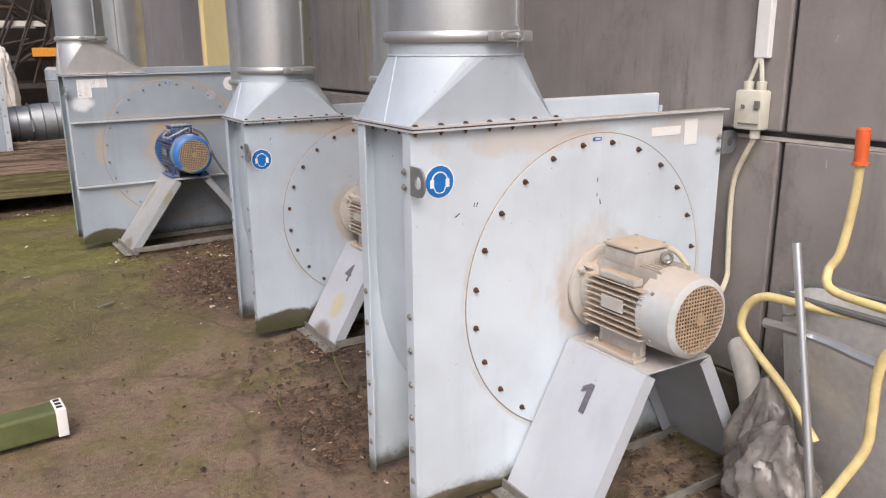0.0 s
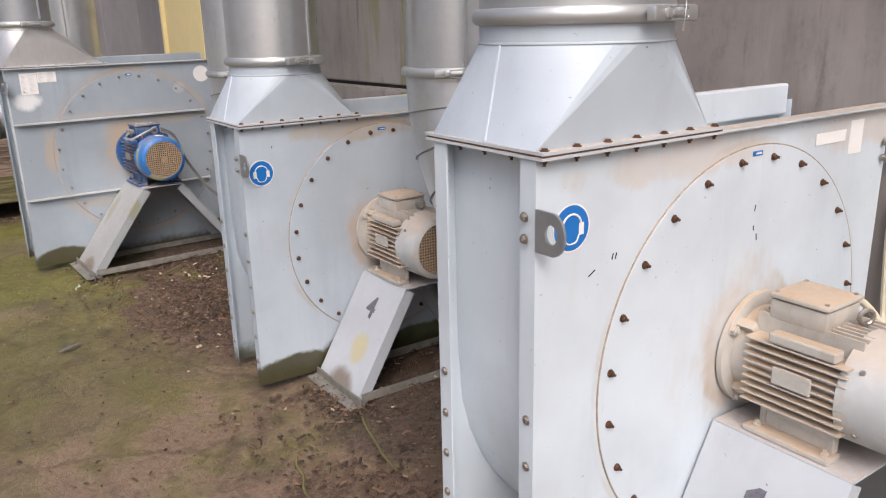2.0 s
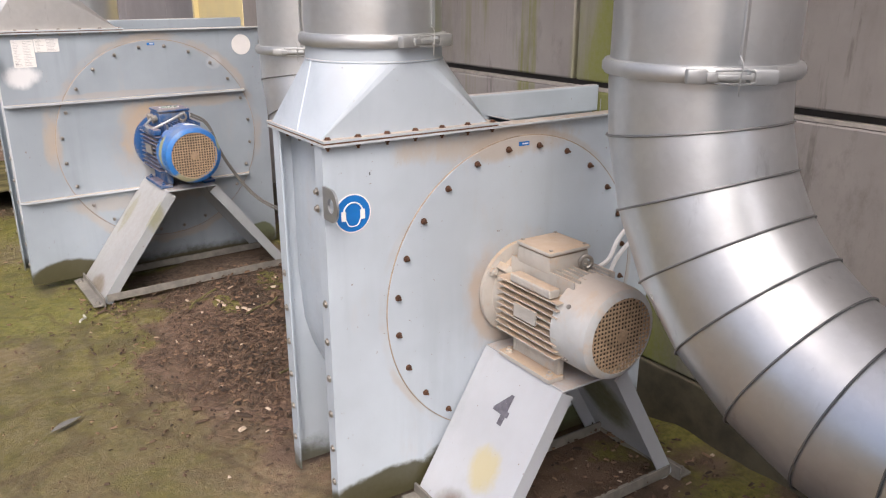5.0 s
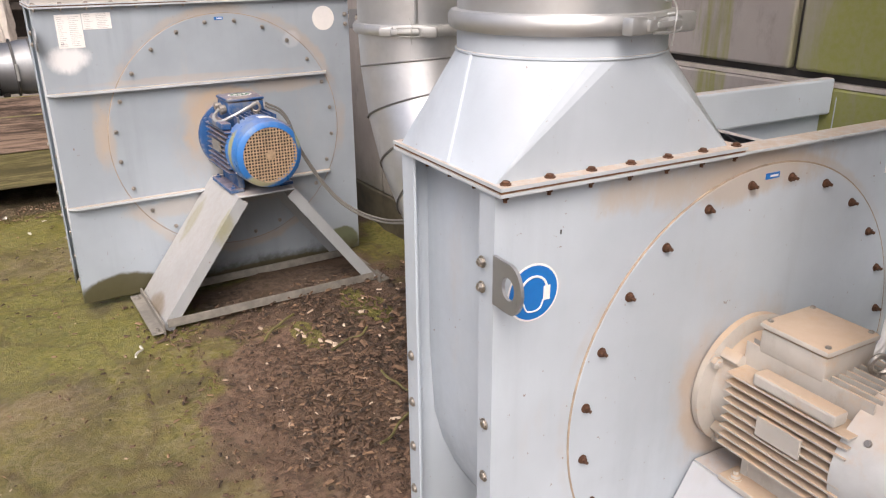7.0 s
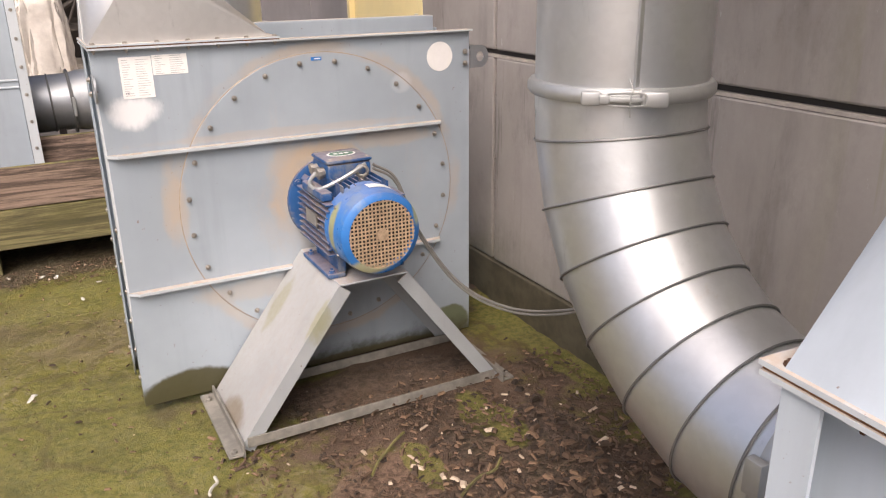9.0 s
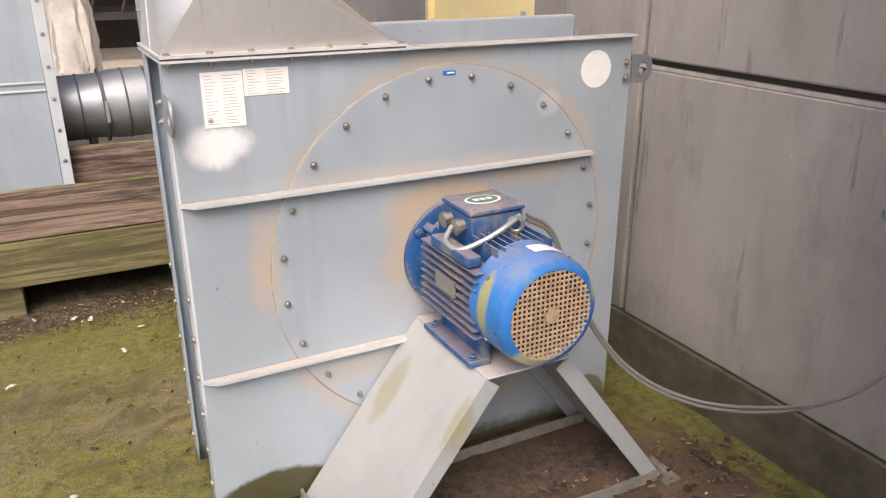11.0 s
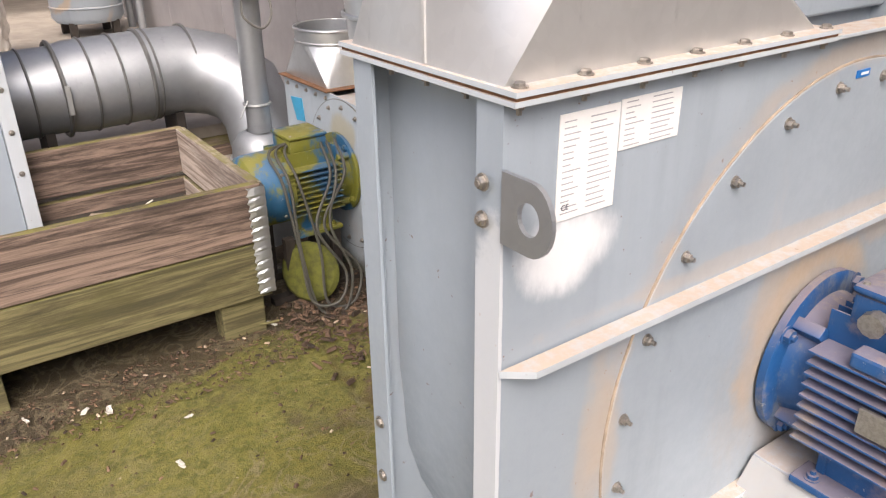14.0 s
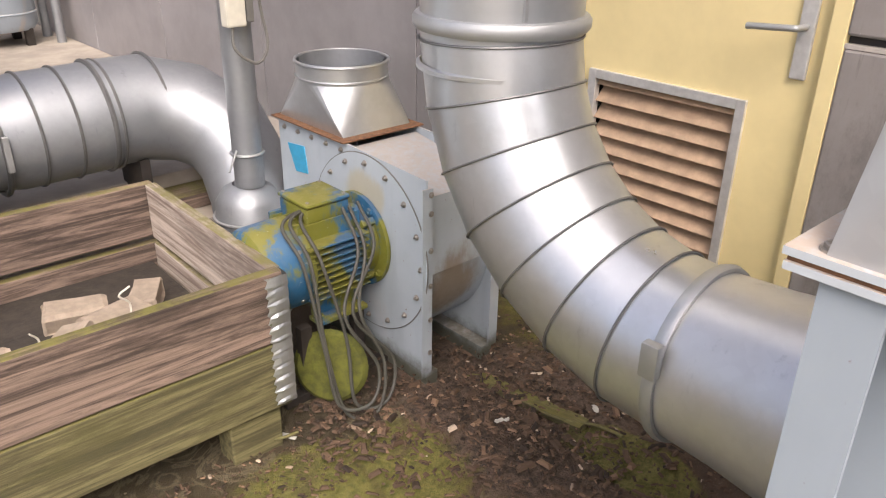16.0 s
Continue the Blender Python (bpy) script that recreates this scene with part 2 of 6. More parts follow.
def ground_mat():
    m = Mat("mossy_ground").world_co()
    x, y = m.axis(0), m.axis(1)
    big = m.noise(0.9, 6, 0.62, offset=(3.1, 0.4, 0))
    mid = m.noise(3.6, 7, 0.68, warp=0.3)
    fine = m.noise(38, 6, 0.75)
    grit = m.noise(150, 3, 0.8)
    soil = m.mix(m.ramp(mid, 0.3, 0.7), (0.046, 0.028, 0.018), (0.135, 0.088, 0.058))
    soil = m.mix(m.ramp(grit, 0.55, 0.75, 0, 0.6), soil, (0.30, 0.235, 0.17))
    slab = m.mix(m.ramp(mid, 0.35, 0.68), (0.088, 0.066, 0.032), (0.170, 0.125, 0.074))
    red = m.mix(m.ramp(fine, 0.35, 0.65), (0.155, 0.098, 0.064), (0.245, 0.165, 0.115))
    moss = m.mix(m.ramp(fine, 0.3, 0.7), (0.078, 0.080, 0.009), (0.205, 0.182, 0.036))
    moss = m.mix(m.ramp(mid, 0.55, 0.7, 0, 0.55), moss, (0.23, 0.20, 0.075))
    # reddish wet mud on the near part of the yard, algae further on
    near = m.ramp(m.math("ADD", y, m.math("MULTIPLY", big, 2.2)), 7.2, 4.2)
    c = m.mix(m.ramp(m.math("ADD", big, m.math("MULTIPLY", mid, 0.35)), 0.50, 0.72), slab, moss)
    c = m.mix(m.math("MULTIPLY", near, m.ramp(mid, 0.36, 0.56, 0.25, 1.0)), c, red)
    # loose soil gathered along the fans and the wall
    edge = m.math("ADD", x, m.math("MULTIPLY", m.math("SUBTRACT", mid, 0.5), 1.3))
    behind = m.math("SUBTRACT", edge, m.ramp(m.noise(0.9, 2, 0.4, (0.02, 1, 1), (0, 0.45, 0)), 0.4, 0.6, -0.15, 0.15))
    loose = m.ramp(behind, 1.35, 1.62)
    c = m.mix(loose, c, soil)
    c = m.mix(m.math("MULTIPLY", loose, m.ramp(m.noise(2.6, 5, 0.6, offset=(9, 2, 0)), 0.58, 0.66, 0, 0.8)), c, moss)
    sandy = m.math("MULTIPLY", m.math("MULTIPLY", loose, m.ramp(y, 2.1, 1.7)), m.ramp(m.noise(6, 6, 0.7, offset=(3, 1, 8)), 0.3, 0.6))
    c = m.mix(m.math("MULTIPLY", sandy, 0.85), c, (0.29, 0.215, 0.145))
    # dark brown strip across the yard, from the planter's front to the slab
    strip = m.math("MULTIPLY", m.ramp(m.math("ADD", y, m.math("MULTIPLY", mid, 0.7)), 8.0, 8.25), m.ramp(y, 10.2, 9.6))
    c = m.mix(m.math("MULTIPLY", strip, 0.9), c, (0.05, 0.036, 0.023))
    wallside = m.math("MULTIPLY", m.ramp(m.math("ADD", x, m.math("MULTIPLY", fine, 0.15)), 2.22, 2.36), m.ramp(m.noise(2.2, 5, 0.6, offset=(4, 4, 0)), 0.42, 0.58))
    c = m.mix(m.math("MULTIPLY", wallside, 0.9), c, moss)
    swirl = m.noise(5.5, 4, 0.55, warp=2.2)
    film = m.math("MULTIPLY", m.ramp(swirl, 0.46, 0.50), m.ramp(swirl, 0.56, 0.51))
    c = m.mix(m.math("MULTIPLY", m.math("MULTIPLY", film, m.ramp(loose, 1, 0)), 0.45), c, (0.25, 0.205, 0.125))
    # patches: reddish soil, bright moss, dark wet earth, painted shade under the third stand
    earth = m.mix(m.ramp(fine, 0.36, 0.62), (0.070, 0.042, 0.027), (0.21, 0.135, 0.09))
    wetsoil_shade = m.mix(m.ramp(fine, 0.36, 0.64), (0.042, 0.029, 0.021), (0.155, 0.108, 0.076))
    bright = m.mix(m.ramp(fine, 0.34, 0.66), (0.085, 0.090, 0.014), (0.215, 0.195, 0.048))
    rag = m.math("MULTIPLY", m.math("SUBTRACT", m.noise(3.4, 7, 0.7, offset=(2, 5, 1)), 0.5), 2.6)
    for px, py, rx, ry, col, amt in ((1.50, 4.85, 0.44, 0.72, earth, 0.95), (1.20, 2.62, 0.26, 0.40, earth, 0.8), (1.65, 3.10, 0.35, 0.35, wetsoil_shade, 0.7), (1.95, 5.25, 0.28, 0.40, wetsoil_shade, 0.9), (1.75, 5.98, 0.42, 0.14, wetsoil_shade, 0.9),
                                     (1.97, 5.55, 0.09, 0.22, bright, 0.9), (1.64, 5.42, 0.06, 0.14, bright, 0.8), (2.44, 5.95, 0.08, 0.5, bright, 0.8), (1.95, 7.65, 0.34, 0.50, wetsoil_shade, 0.95),
                                     (1.28, 7.68, 0.40, 0.25, bright, 0.9), (0.75, 7.55, 0.55, 0.30, bright, 0.6), (0.70, 6.05, 0.6, 0.5, bright, 0.7), (0.55, 4.5, 0.75, 0.75, (0.085, 0.073, 0.028), 0.35), (2.0, 7.25, 0.12, 0.22, bright, 0.8)):
        dx = m.math("DIVIDE", m.math("SUBTRACT", x, px), rx)
        dy = m.math("DIVIDE", m.math("SUBTRACT", y, py), ry)
        d2 = m.math("ADD", m.math("ADD", m.math("MULTIPLY", dx, dx), m.math("MULTIPLY", dy, dy)), rag)
        c = m.mix(m.ramp(d2, 1.05, 0.75, 0, amt), c, col)
    dirt = m.ramp(m.noise(2.0, 7, 0.75, offset=(1, 7, 3)), 0.52, 0.66, 0, 0.6)
    c = m.mix(dirt, c, (0.062, 0.045, 0.026))
    c = m.mix(m.ramp(fine, 0.58, 0.70, 0, 0.6), c, (0.026, 0.020, 0.012))
    flake = m.cells(34)
    fl = m.math("MULTIPLY", m.ramp(flake.outputs["Distance"], 0.16, 0.10), m.math("GREATER_THAN", m.axis(0, flake.outputs["Color"]), 0.94))
    c = m.mix(m.math("MULTIPLY", fl, 0.8), c, (0.34, 0.28, 0.2))
    crack = m.n.new("ShaderNodeTexVoronoi")
    crack.feature = "DISTANCE_TO_EDGE"
    crack.inputs["Scale"].default_value = 0.75
    wob = m.n.new("ShaderNodeVectorMath")
    m.l.new(m.co, wob.inputs[0])
    nv = m.n.new("ShaderNodeTexNoise")
    nv.inputs["Scale"].default_value = 3.0
    m.l.new(m.co, nv.inputs["Vector"])
    sc = m.n.new("ShaderNodeVectorMath")
    sc.operation = "SCALE"
    sc.inputs["Scale"].default_value = 0.35
    m.l.new(nv.outputs["Color"], sc.inputs[0])
    m.l.new(sc.outputs[0], wob.inputs[1])
    m.l.new(wob.outputs[0], crack.inputs["Vector"])
    c = m.mix(m.ramp(crack.outputs["Distance"], 0.016, 0.003, 0, 0.4), c, (0.06, 0.035, 0.018))
    far = m.ramp(y, 9.9, 10.6)
    c = m.mix(far, c, (0.34, 0.29, 0.24))
    h = m.math("ADD", m.math("MULTIPLY", fine, 1.0), m.math("MULTIPLY", grit, 0.5))
    wet = m.ramp(m.math("ADD", mid, m.math("MULTIPLY", loose, 0.5)), 0.35, 0.7, 0.38, 0.9)
    return m.done(c, wet, 0, h, 0.012, 0.8)


def wood_mat(name, a, b, moss):
    m = Mat(name)
    grain = m.noise(3.2, 7, 0.72, (0.45, 11, 11), warp=0.8)
    fine = m.noise(30, 6, 0.75, (0.12, 6, 6))
    c = m.mix(m.ramp(grain, 0.38, 0.62), a, b)
    c = m.mix(m.ramp(fine, 0.5, 0.7, 0, 0.42), c, tuple(v * 0.4 for v in a))
    kn = m.cells(2.1, (1, 3.0, 3.0))
    c = m.mix(m.ramp(kn.outputs["Distance"], 0.07, 0.02, 0, 0.85), c, (0.045, 0.026, 0.016))
    c = m.mix(m.ramp(m.noise(2.4, 6, 0.7, (0.7, 2, 2)), 0.62 - 0.25 * moss, 0.80 - 0.25 * moss, 0, 0.85 * min(1, moss + 0.4)), c, (0.088, 0.082, 0.022))
    c = m.mix(m.ramp(m.noise(1.6, 6, 0.75, (0.5, 3, 3), (3, 1, 4)), 0.52, 0.66, 0, 0.7), c, tuple(v * 0.55 for v in a))
    c = m.mix(m.math("MULTIPLY", m.upward(0.5, 0.9), m.ramp(m.noise(9, 5, 0.7), 0.35, 0.6, 0.2, 0.85)), c, (0.17, 0.155, 0.035))
    c = m.mix(m.math("MULTIPLY", m.rnd(), 0.25), c, (0.06, 0.045, 0.035))
    return m.done(c, 0.85, 0, m.math("ADD", grain, fine), 0.004, 0.6)


EARTH = (0.058, 0.052, 0.02)
PAINT = painted("grey_blue_paint", (0.46, 0.52, 0.575), 0.45, 0.4, rings=(((1.927, 0.62), 0.165, 0.03, 0.6), ((1.934, 0.615), 0.475, 0.016, 0.4)), spots=(
    ((1.93, 3.63, 0.60), (0.20, 0.24), DUST, 0.25, 2.6), ((1.80, 3.63, 1.07), (0.36, 0.06), CAKED, 0.6, 2.6),
    ((1.46, 3.65, 0.02), (0.26, 0.125), EARTH, 0.95, 0.5), ((1.76, 3.63, 0.02), (0.24, 0.165), EARTH, 0.95, 0.5), ((2.1, 3.62, 0.0), (0.3, 0.13), (0.09, 0.1, 0.02), 0.9, 0.7)))
# lighter copy of PAINT: the first fan's stronger daylight is in the colour
PAINT_LIT = painted("grey_blue_paint_lit", (0.58, 0.645, 0.695), 0.4, 0.4, rings=(((1.867, 0.676), 0.168, 0.032, 0.65), ((1.83, 0.683), 0.522, 0.012, 0.3)), spots=(
    ((1.85, 1.82, 0.68), (0.24, 0.26), DUST, 0.32, 2.6), ((1.55, 1.83, 1.19), (0.35, 0.06), DUST, 0.35, 2.6), ((2.3, 1.8, 1.2), (0.3, 0.08), DUST, 0.35, 2.6),
    ((1.25, 1.845, 0.0), (0.34, 0.085), (0.13, 0.09, 0.055), 0.9, 0.9), ((1.60, 1.83, 0.0), (0.30, 0.07), (0.13, 0.09, 0.055), 0.9, 0.9)))
PAINT_F = painted("grey_blue_flange", (0.48, 0.52, 0.55), 0.6, 0.5)
TANBEAD = plain("tan_sealant", (0.40, 0.32, 0.24), 0.8, 0, 0.4, 30)
MOSS = plain("wet_moss", (0.135, 0.14, 0.022), 0.85, 0, 0.5, 30, 0.006)
WORN = (0.74, 0.75, 0.76)
# dusty copy of PAINT, base darkened for the weaker light on the third fan
PAINT_D = painted("grey_blue_dusty_dimmed", (0.325, 0.372, 0.415), 0.45, 0.5, rings=(((1.645, 0.702), 0.185, 0.042, 0.8), ((1.637, 0.704), 0.54, 0.03, 0.5)), spots=(
    ((1.58, 6.19, 0.68), (0.24, 0.27), CAKED, 0.3, 2.6), ((1.10, 6.19, 0.76), (0.05, 0.20), CAKED, 0.5, 2.6), ((1.012, 6.19, 1.075), (0.095, 0.068), WORN, 0.9, 1.9), ((1.95, 6.19, 1.10), (0.05, 0.04), (0.60, 0.62, 0.64), 0.3, 2.6),
    ((1.5, 6.19, 0.40), (0.5, 0.05), CAKED, 0.35, 2.6), ((1.5, 6.19, 0.965), (0.55, 0.018), CAKED, 0.3, 2.6), ((1.9, 6.19, 0.90), (0.2, 0.04), CAKED, 0.45, 2.6), ((1.6, 6.19, 0.83), (0.2, 0.10), CAKED, 0.4, 2.6),
    ((0.913, 6.19, 0.75), (0.006, 0.42), WORN, 0.55, 0.9),
    ((1.08, 6.19, 0.02), (0.21, 0.125), EARTH, 0.97, 0.5), ((1.75, 6.19, 0.0), (0.55, 0.06), (0.20, 0.13, 0.07), 0.8, 1.0), ((2.15, 6.19, 0.08), (0.10, 0.08), (0.09, 0.1, 0.02), 0.8, 0.8)))
PAINT_S = painted("mossy_grey_paint", (0.40, 0.45, 0.49), 0.4, 0.5, rings=(), spots=(((1.80, 8.2, 0.60), (0.3, 0.09), (0.42, 0.36, 0.20), 0.6, 2.4), ((1.95, 7.92, 0.30), (0.14, 0.20), (0.20, 0.13, 0.06), 0.75, 2.0), ((2.0, 8.1, 0.74), (0.22, 0.05), (0.16, 0.12, 0.08), 0.8, 2.0)))
RAILP = plain("dirty_rail", (0.25, 0.235, 0.205), 0.7, 0, 0.4, 18)
STANDP = painted("stand_paint", (0.46, 0.49, 0.525), 0.42, 0.35, low_moss=False, spots=(((1.655, 3.42, 0.18), (0.07, 0.09, 0.07), (0.50, 0.42, 0.16), 0.65, 2.4), ((2.19, 3.46, 0.25), (0.14, 0.2), (0.10, 0.11, 0.02), 0.85, 1.6), ((1.57, 3.45, 0.02), (0.1, 0.1), (0.16, 0.11, 0.07), 0.8, 1.2), ((1.43, 5.80, 0.40), (0.06, 0.16, 0.02), (0.30, 0.28, 0.13), 0.5, 2.4), ((1.2, 5.95, 0.06), (0.10, 0.07), (0.16, 0.12, 0.07), 0.7, 1.4), ((1.49, 1.62, 0.0), (0.12, 0.06), (0.26, 0.19, 0.12), 0.8, 1.4)))
STANDP_G = painted("stained_grey_stand_paint", (0.33, 0.35, 0.36), 0.4, 0.5, low_moss=False, spots=(((1.44, 5.79, 0.42), (0.07, 0.12, 0.03), (0.25, 0.24, 0.10), 0.6, 2.4), ((1.40, 6.10, 0.36), (0.10, 0.2, 0.05), (0.25, 0.24, 0.12), 0.5, 2.4), ((1.2, 5.95, 0.04), (0.10, 0.06), (0.16, 0.12, 0.07), 0.7, 1.8)))
GALV = galvanised("galvanised_steel", (0.60, 0.615, 0.62), 0.31, 0.45, 0.84, spots=(((1.74, 4.27, 0.50), (0.14, 0.13), (0.44, 0.33, 0.20), 0.75, 2.4), ((1.78, 4.20, 0.78), (0.16, 0.05), (0.36, 0.35, 0.33), 0.7, 2.0)))
GALV_DULL = galvanised("weathered_galvanised_steel", (0.36, 0.375, 0.39), 0.42, 0.45, 0.7)
GALV_DENT = galvanised("dented_galvanised_sheet", (0.63, 0.625, 0.61), 0.34, 0.42, 0.68)
SEAM = plain("seam_steel", (0.24, 0.24, 0.235), 0.5, 0.7)
CLAMP = galvanised("clamp_steel", (0.47, 0.48, 0.475), 0.40, 0.35, 0.7)
BOLT = plain("rusty_bolt", (0.17, 0.085, 0.05), 0.65, 0.5, 0.5, 200)
BOLT_S = plain("zinc_bolt", (0.42, 0.39, 0.35), 0.4, 0.8, 0.3, 150)
RUSTM = plain("rust_edge", (0.24, 0.12, 0.06), 0.85, 0.1, 0.5, 60)
CONCRETE = concrete_mat()
FOOTING = plain("damp_footing", (0.115, 0.10, 0.065), 0.8, 0, 0.5, 9, 0.004)
LEDGE_LIT = plain("lit_joint_ledge", (0.52, 0.47, 0.42), 0.8, 0, 0.3, 20)
JOINT_D = plain("dark_joint", (0.055, 0.05, 0.047), 0.85)
GROUND = ground_mat()
BEIGE = motor_paint("dusty_grey_motor", (0.50, 0.475, 0.43), 0.58, (0.30, 0.26, 0.21), 0.4)
COWLG = motor_paint("pale_grey_cowl", (0.55, 0.57, 0.57), 0.42, (0.5, 0.38, 0.25), 0.35)
BLUE = motor_paint("blue_motor_paint", (0.024, 0.175, 0.51), 0.17, (0.16, 0.24, 0.30), 0.45, 0.34, spots=(((1.515, 5.785, 0.72), (0.05, 0.12, 0.028), (0.33, 0.31, 0.085), 0.85, 1.7), ((1.60, 5.73, 0.60), (0.09, 0.035), (0.42, 0.38, 0.16), 0.8, 1.3), ((1.77, 5.70, 0.77), (0.018, 0.07), (0.40, 0.40, 0.13), 0.7, 1.3)))
BLUE_D = motor_paint("grimy_blue_motor_casting", (0.016, 0.085, 0.245), 0.34, (0.20, 0.20, 0.19), 0.6, 0.38, cover=0.02)
GREENB = motor_paint("mossy_blue_motor", (0.025, 0.12, 0.24), 0.08, (0.16, 0.16, 0.022), 1.0, cover=0.12)
GRILLE = plain("dusty_grille", (0.52, 0.38, 0.25), 0.75, 0.1, 0.4, 80)
# near-black: painted shade inside hollows, also the dark of the scratches
DARK = plain("hollow_shade_and_scratch", (0.018, 0.016, 0.014), 0.9)
YELLOW = plain("cream_yellow_door_paint", (0.84, 0.70, 0.36), 0.42, 0, 0.07, 6)
ALU = plain("aluminium", (0.68, 0.67, 0.65), 0.42, 0.5, 0.15, 40)
LOUVRE = plain("tan_louvre", (0.54, 0.38, 0.25), 0.6, 0, 0.25, 18)
WOOD = wood_mat("weathered_plank", (0.060, 0.042, 0.032), (0.30, 0.215, 0.165), 0.10)
WOOD_M = wood_mat("mossy_plank", (0.075, 0.068, 0.026), (0.24, 0.21, 0.09), 0.6)
WOOD_P = wood_mat("pale_plank", (0.25, 0.19, 0.15), (0.62, 0.53, 0.45), 0.0)
WHITE = plain("white_label", (0.8, 0.79, 0.77), 0.55, 0, 0.05)
INK = plain("grey_print", (0.42, 0.42, 0.43), 0.7)
SIGNBLUE = plain("sign_blue", (0.012, 0.16, 0.50), 0.4, 0, 0.1)
MARK = plain("marker_grey", (0.16, 0.155, 0.185), 0.7, 0, 0.4, 60)
PVC = plain("cream_cable", (0.66, 0.60, 0.45), 0.5)
CABLE = plain("grey_cable", (0.17, 0.165, 0.15), 0.6)
BOXW = plain("cream_plastic", (0.66, 0.63, 0.53), 0.5, 0, 0.12)
YTUBE = plain("chipped_yellow_tube", (0.80, 0.65, 0.30), 0.45, 0, 0.25, 14)
ORANGE = plain("orange_grip", (0.75, 0.13, 0.03), 0.5)
BAG = plain("black_plastic_bag", (0.26, 0.235, 0.21), 0.28, 0, 0.6, 8, 0.006)
PALEPL = plain("pale_plastic", (0.62, 0.60, 0.54), 0.4, 0, 0.2, 10)
GREENBEAM = plain("algae_beam", (0.125, 0.145, 0.05), 0.6, 0, 0.35, 9)
CONC_L = plain("pale_slab", (0.40, 0.35, 0.29), 0.85, 0, 0.3, 5, 0.003)
SIDING = plain("grey_brown_siding", (0.30, 0.285, 0.285), 0.62, 0, 0.22, 3)
DARKST = plain("dark_rusty_steel", (0.055, 0.045, 0.038), 0.7, 0.3, 0.4, 20)


def debris_mat():
    m = Mat("litter_bits", 0.9)
    r = m.isl()
    c = m.mix(m.ramp(r, 0.0, 0.55), (0.03, 0.02, 0.013), (0.10, 0.062, 0.038))
    c = m.mix(m.ramp(r, 0.80, 0.93), c, (0.20, 0.125, 0.075))
    c = m.mix(m.ramp(r, 0.965, 1.0), c, (0.55, 0.45, 0.34))
    return m.done(c, 0.85)


DEBRIS = debris_mat()


# ---- mesh helpers ----
def part(name, bm, material, parent=None, label="", smooth=False):
    me = bpy.data.meshes.new(name)
    bm.normal_update()
    bm.to_mesh(me)
    bm.free()
    for mt in material if isinstance(material, (list, tuple)) else [material]:
        me.materials.append(mt)
    if smooth:
        for p in me.polygons:
            p.use_smooth = True
        me.set_sharp_from_angle(angle=radians(38))
    ob = new(name, me)
    if parent is not None:
        ob.parent = parent
    if label:
        tagged(ob, label)
    return ob


def thing(name, m, label, category, group="", kind=""):
    ob = new(name)
    ob.empty_display_size = 0.1
    ob.matrix_world = m
    return tagged(ob, label, category, group, kind)


def B():
    return bmesh.new()


def box(bm, lo, hi, bevel=0.0, m=None):
    lo, hi = Vector(lo), Vector(hi)
    mm = Matrix.Translation((lo + hi) / 2) @ Matrix.Diagonal((*(hi - lo), 1))
    if m is not None:
        mm = m @ mm
    vs = bmesh.ops.create_cube(bm, size=1, matrix=mm)["verts"]
    if bevel:
        es = list({e for v in vs for e in v.link_edges})
        bmesh.ops.bevel(bm, geom=es, offset=bevel, segments=2, affect="EDGES", profile=0.5)
    return bm


def axes(d):
    d = Vector(d).normalized()
    a = d.orthogonal().normalized()
    return a, d.cross(a)


def loft(bm, rings, close=True, caps=True):
    """Skin a run of vertex rings."""
    R = [[bm.verts.new(p) for p in r] for r in rings]
    n = len(R[0])
    for i in range(len(R) - 1):
        for k in range(n if close else n - 1):
            j = (k + 1) % n
            bm.faces.new((R[i][k], R[i][j], R[i + 1][j], R[i + 1][k]))
    if caps and close:
        bm.faces.new(R[0][::-1])
        bm.faces.new(R[-1])
    return bm


def lathe(bm, origin, d, prof, n=32, caps=True):
    """prof: (distance along d, radius)."""
    o, d = Vector(origin), Vector(d).normalized()
    a, b = axes(d)
    rings = [[o + d * h + (a * math.cos(2 * math.pi * k / n) + b * math.sin(2 * math.pi * k / n)) * r for k in range(n)] for h, r in prof]
    return loft(bm, rings, True, caps)


def cyl(bm, p0, p1, r, n=16, r1=None):
    p0, p1 = Vector(p0), Vector(p1)
    return lathe(bm, p0, p1 - p0, [(0, r), ((p1 - p0).length, r if r1 is None else r1)], n)


def smooth_path(pts, k=8):
    pts = [Vector(p) for p in pts]
    q = [pts[0] * 2 - pts[1]] + pts + [pts[-1] * 2 - pts[-2]]
    out = []
    for i in range(1, len(q) - 2):
        for s in range(k):
            t = s / k
            out.append(0.5 * ((2 * q[i]) + (q[i + 1] - q[i - 1]) * t + (2 * q[i - 1] - 5 * q[i] + 4 * q[i + 1] - q[i + 2]) * t * t + (3 * q[i] - q[i - 1] - 3 * q[i + 1] + q[i + 2]) * t ** 3))
    return out + [pts[-1]]


def sweep(bm, pts, r, n=10, caps=True):
    pts = [Vector(p) for p in pts]
    rings, a = [], None
    for i, p in enumerate(pts):
        d = (pts[min(i + 1, len(pts) - 1)] - pts[max(i - 1, 0)]).normalized()
        a = axes(d)[0] if a is None else (a - d * a.dot(d)).normalized()
        b = d.cross(a)
        rr = r[i] if isinstance(r, (list, tuple)) else r
        rings.append([p + (a * math.cos(2 * math.pi * k / n) + b * math.sin(2 * math.pi * k / n)) * rr for k in range(n)])
    return loft(bm, rings, True, caps)


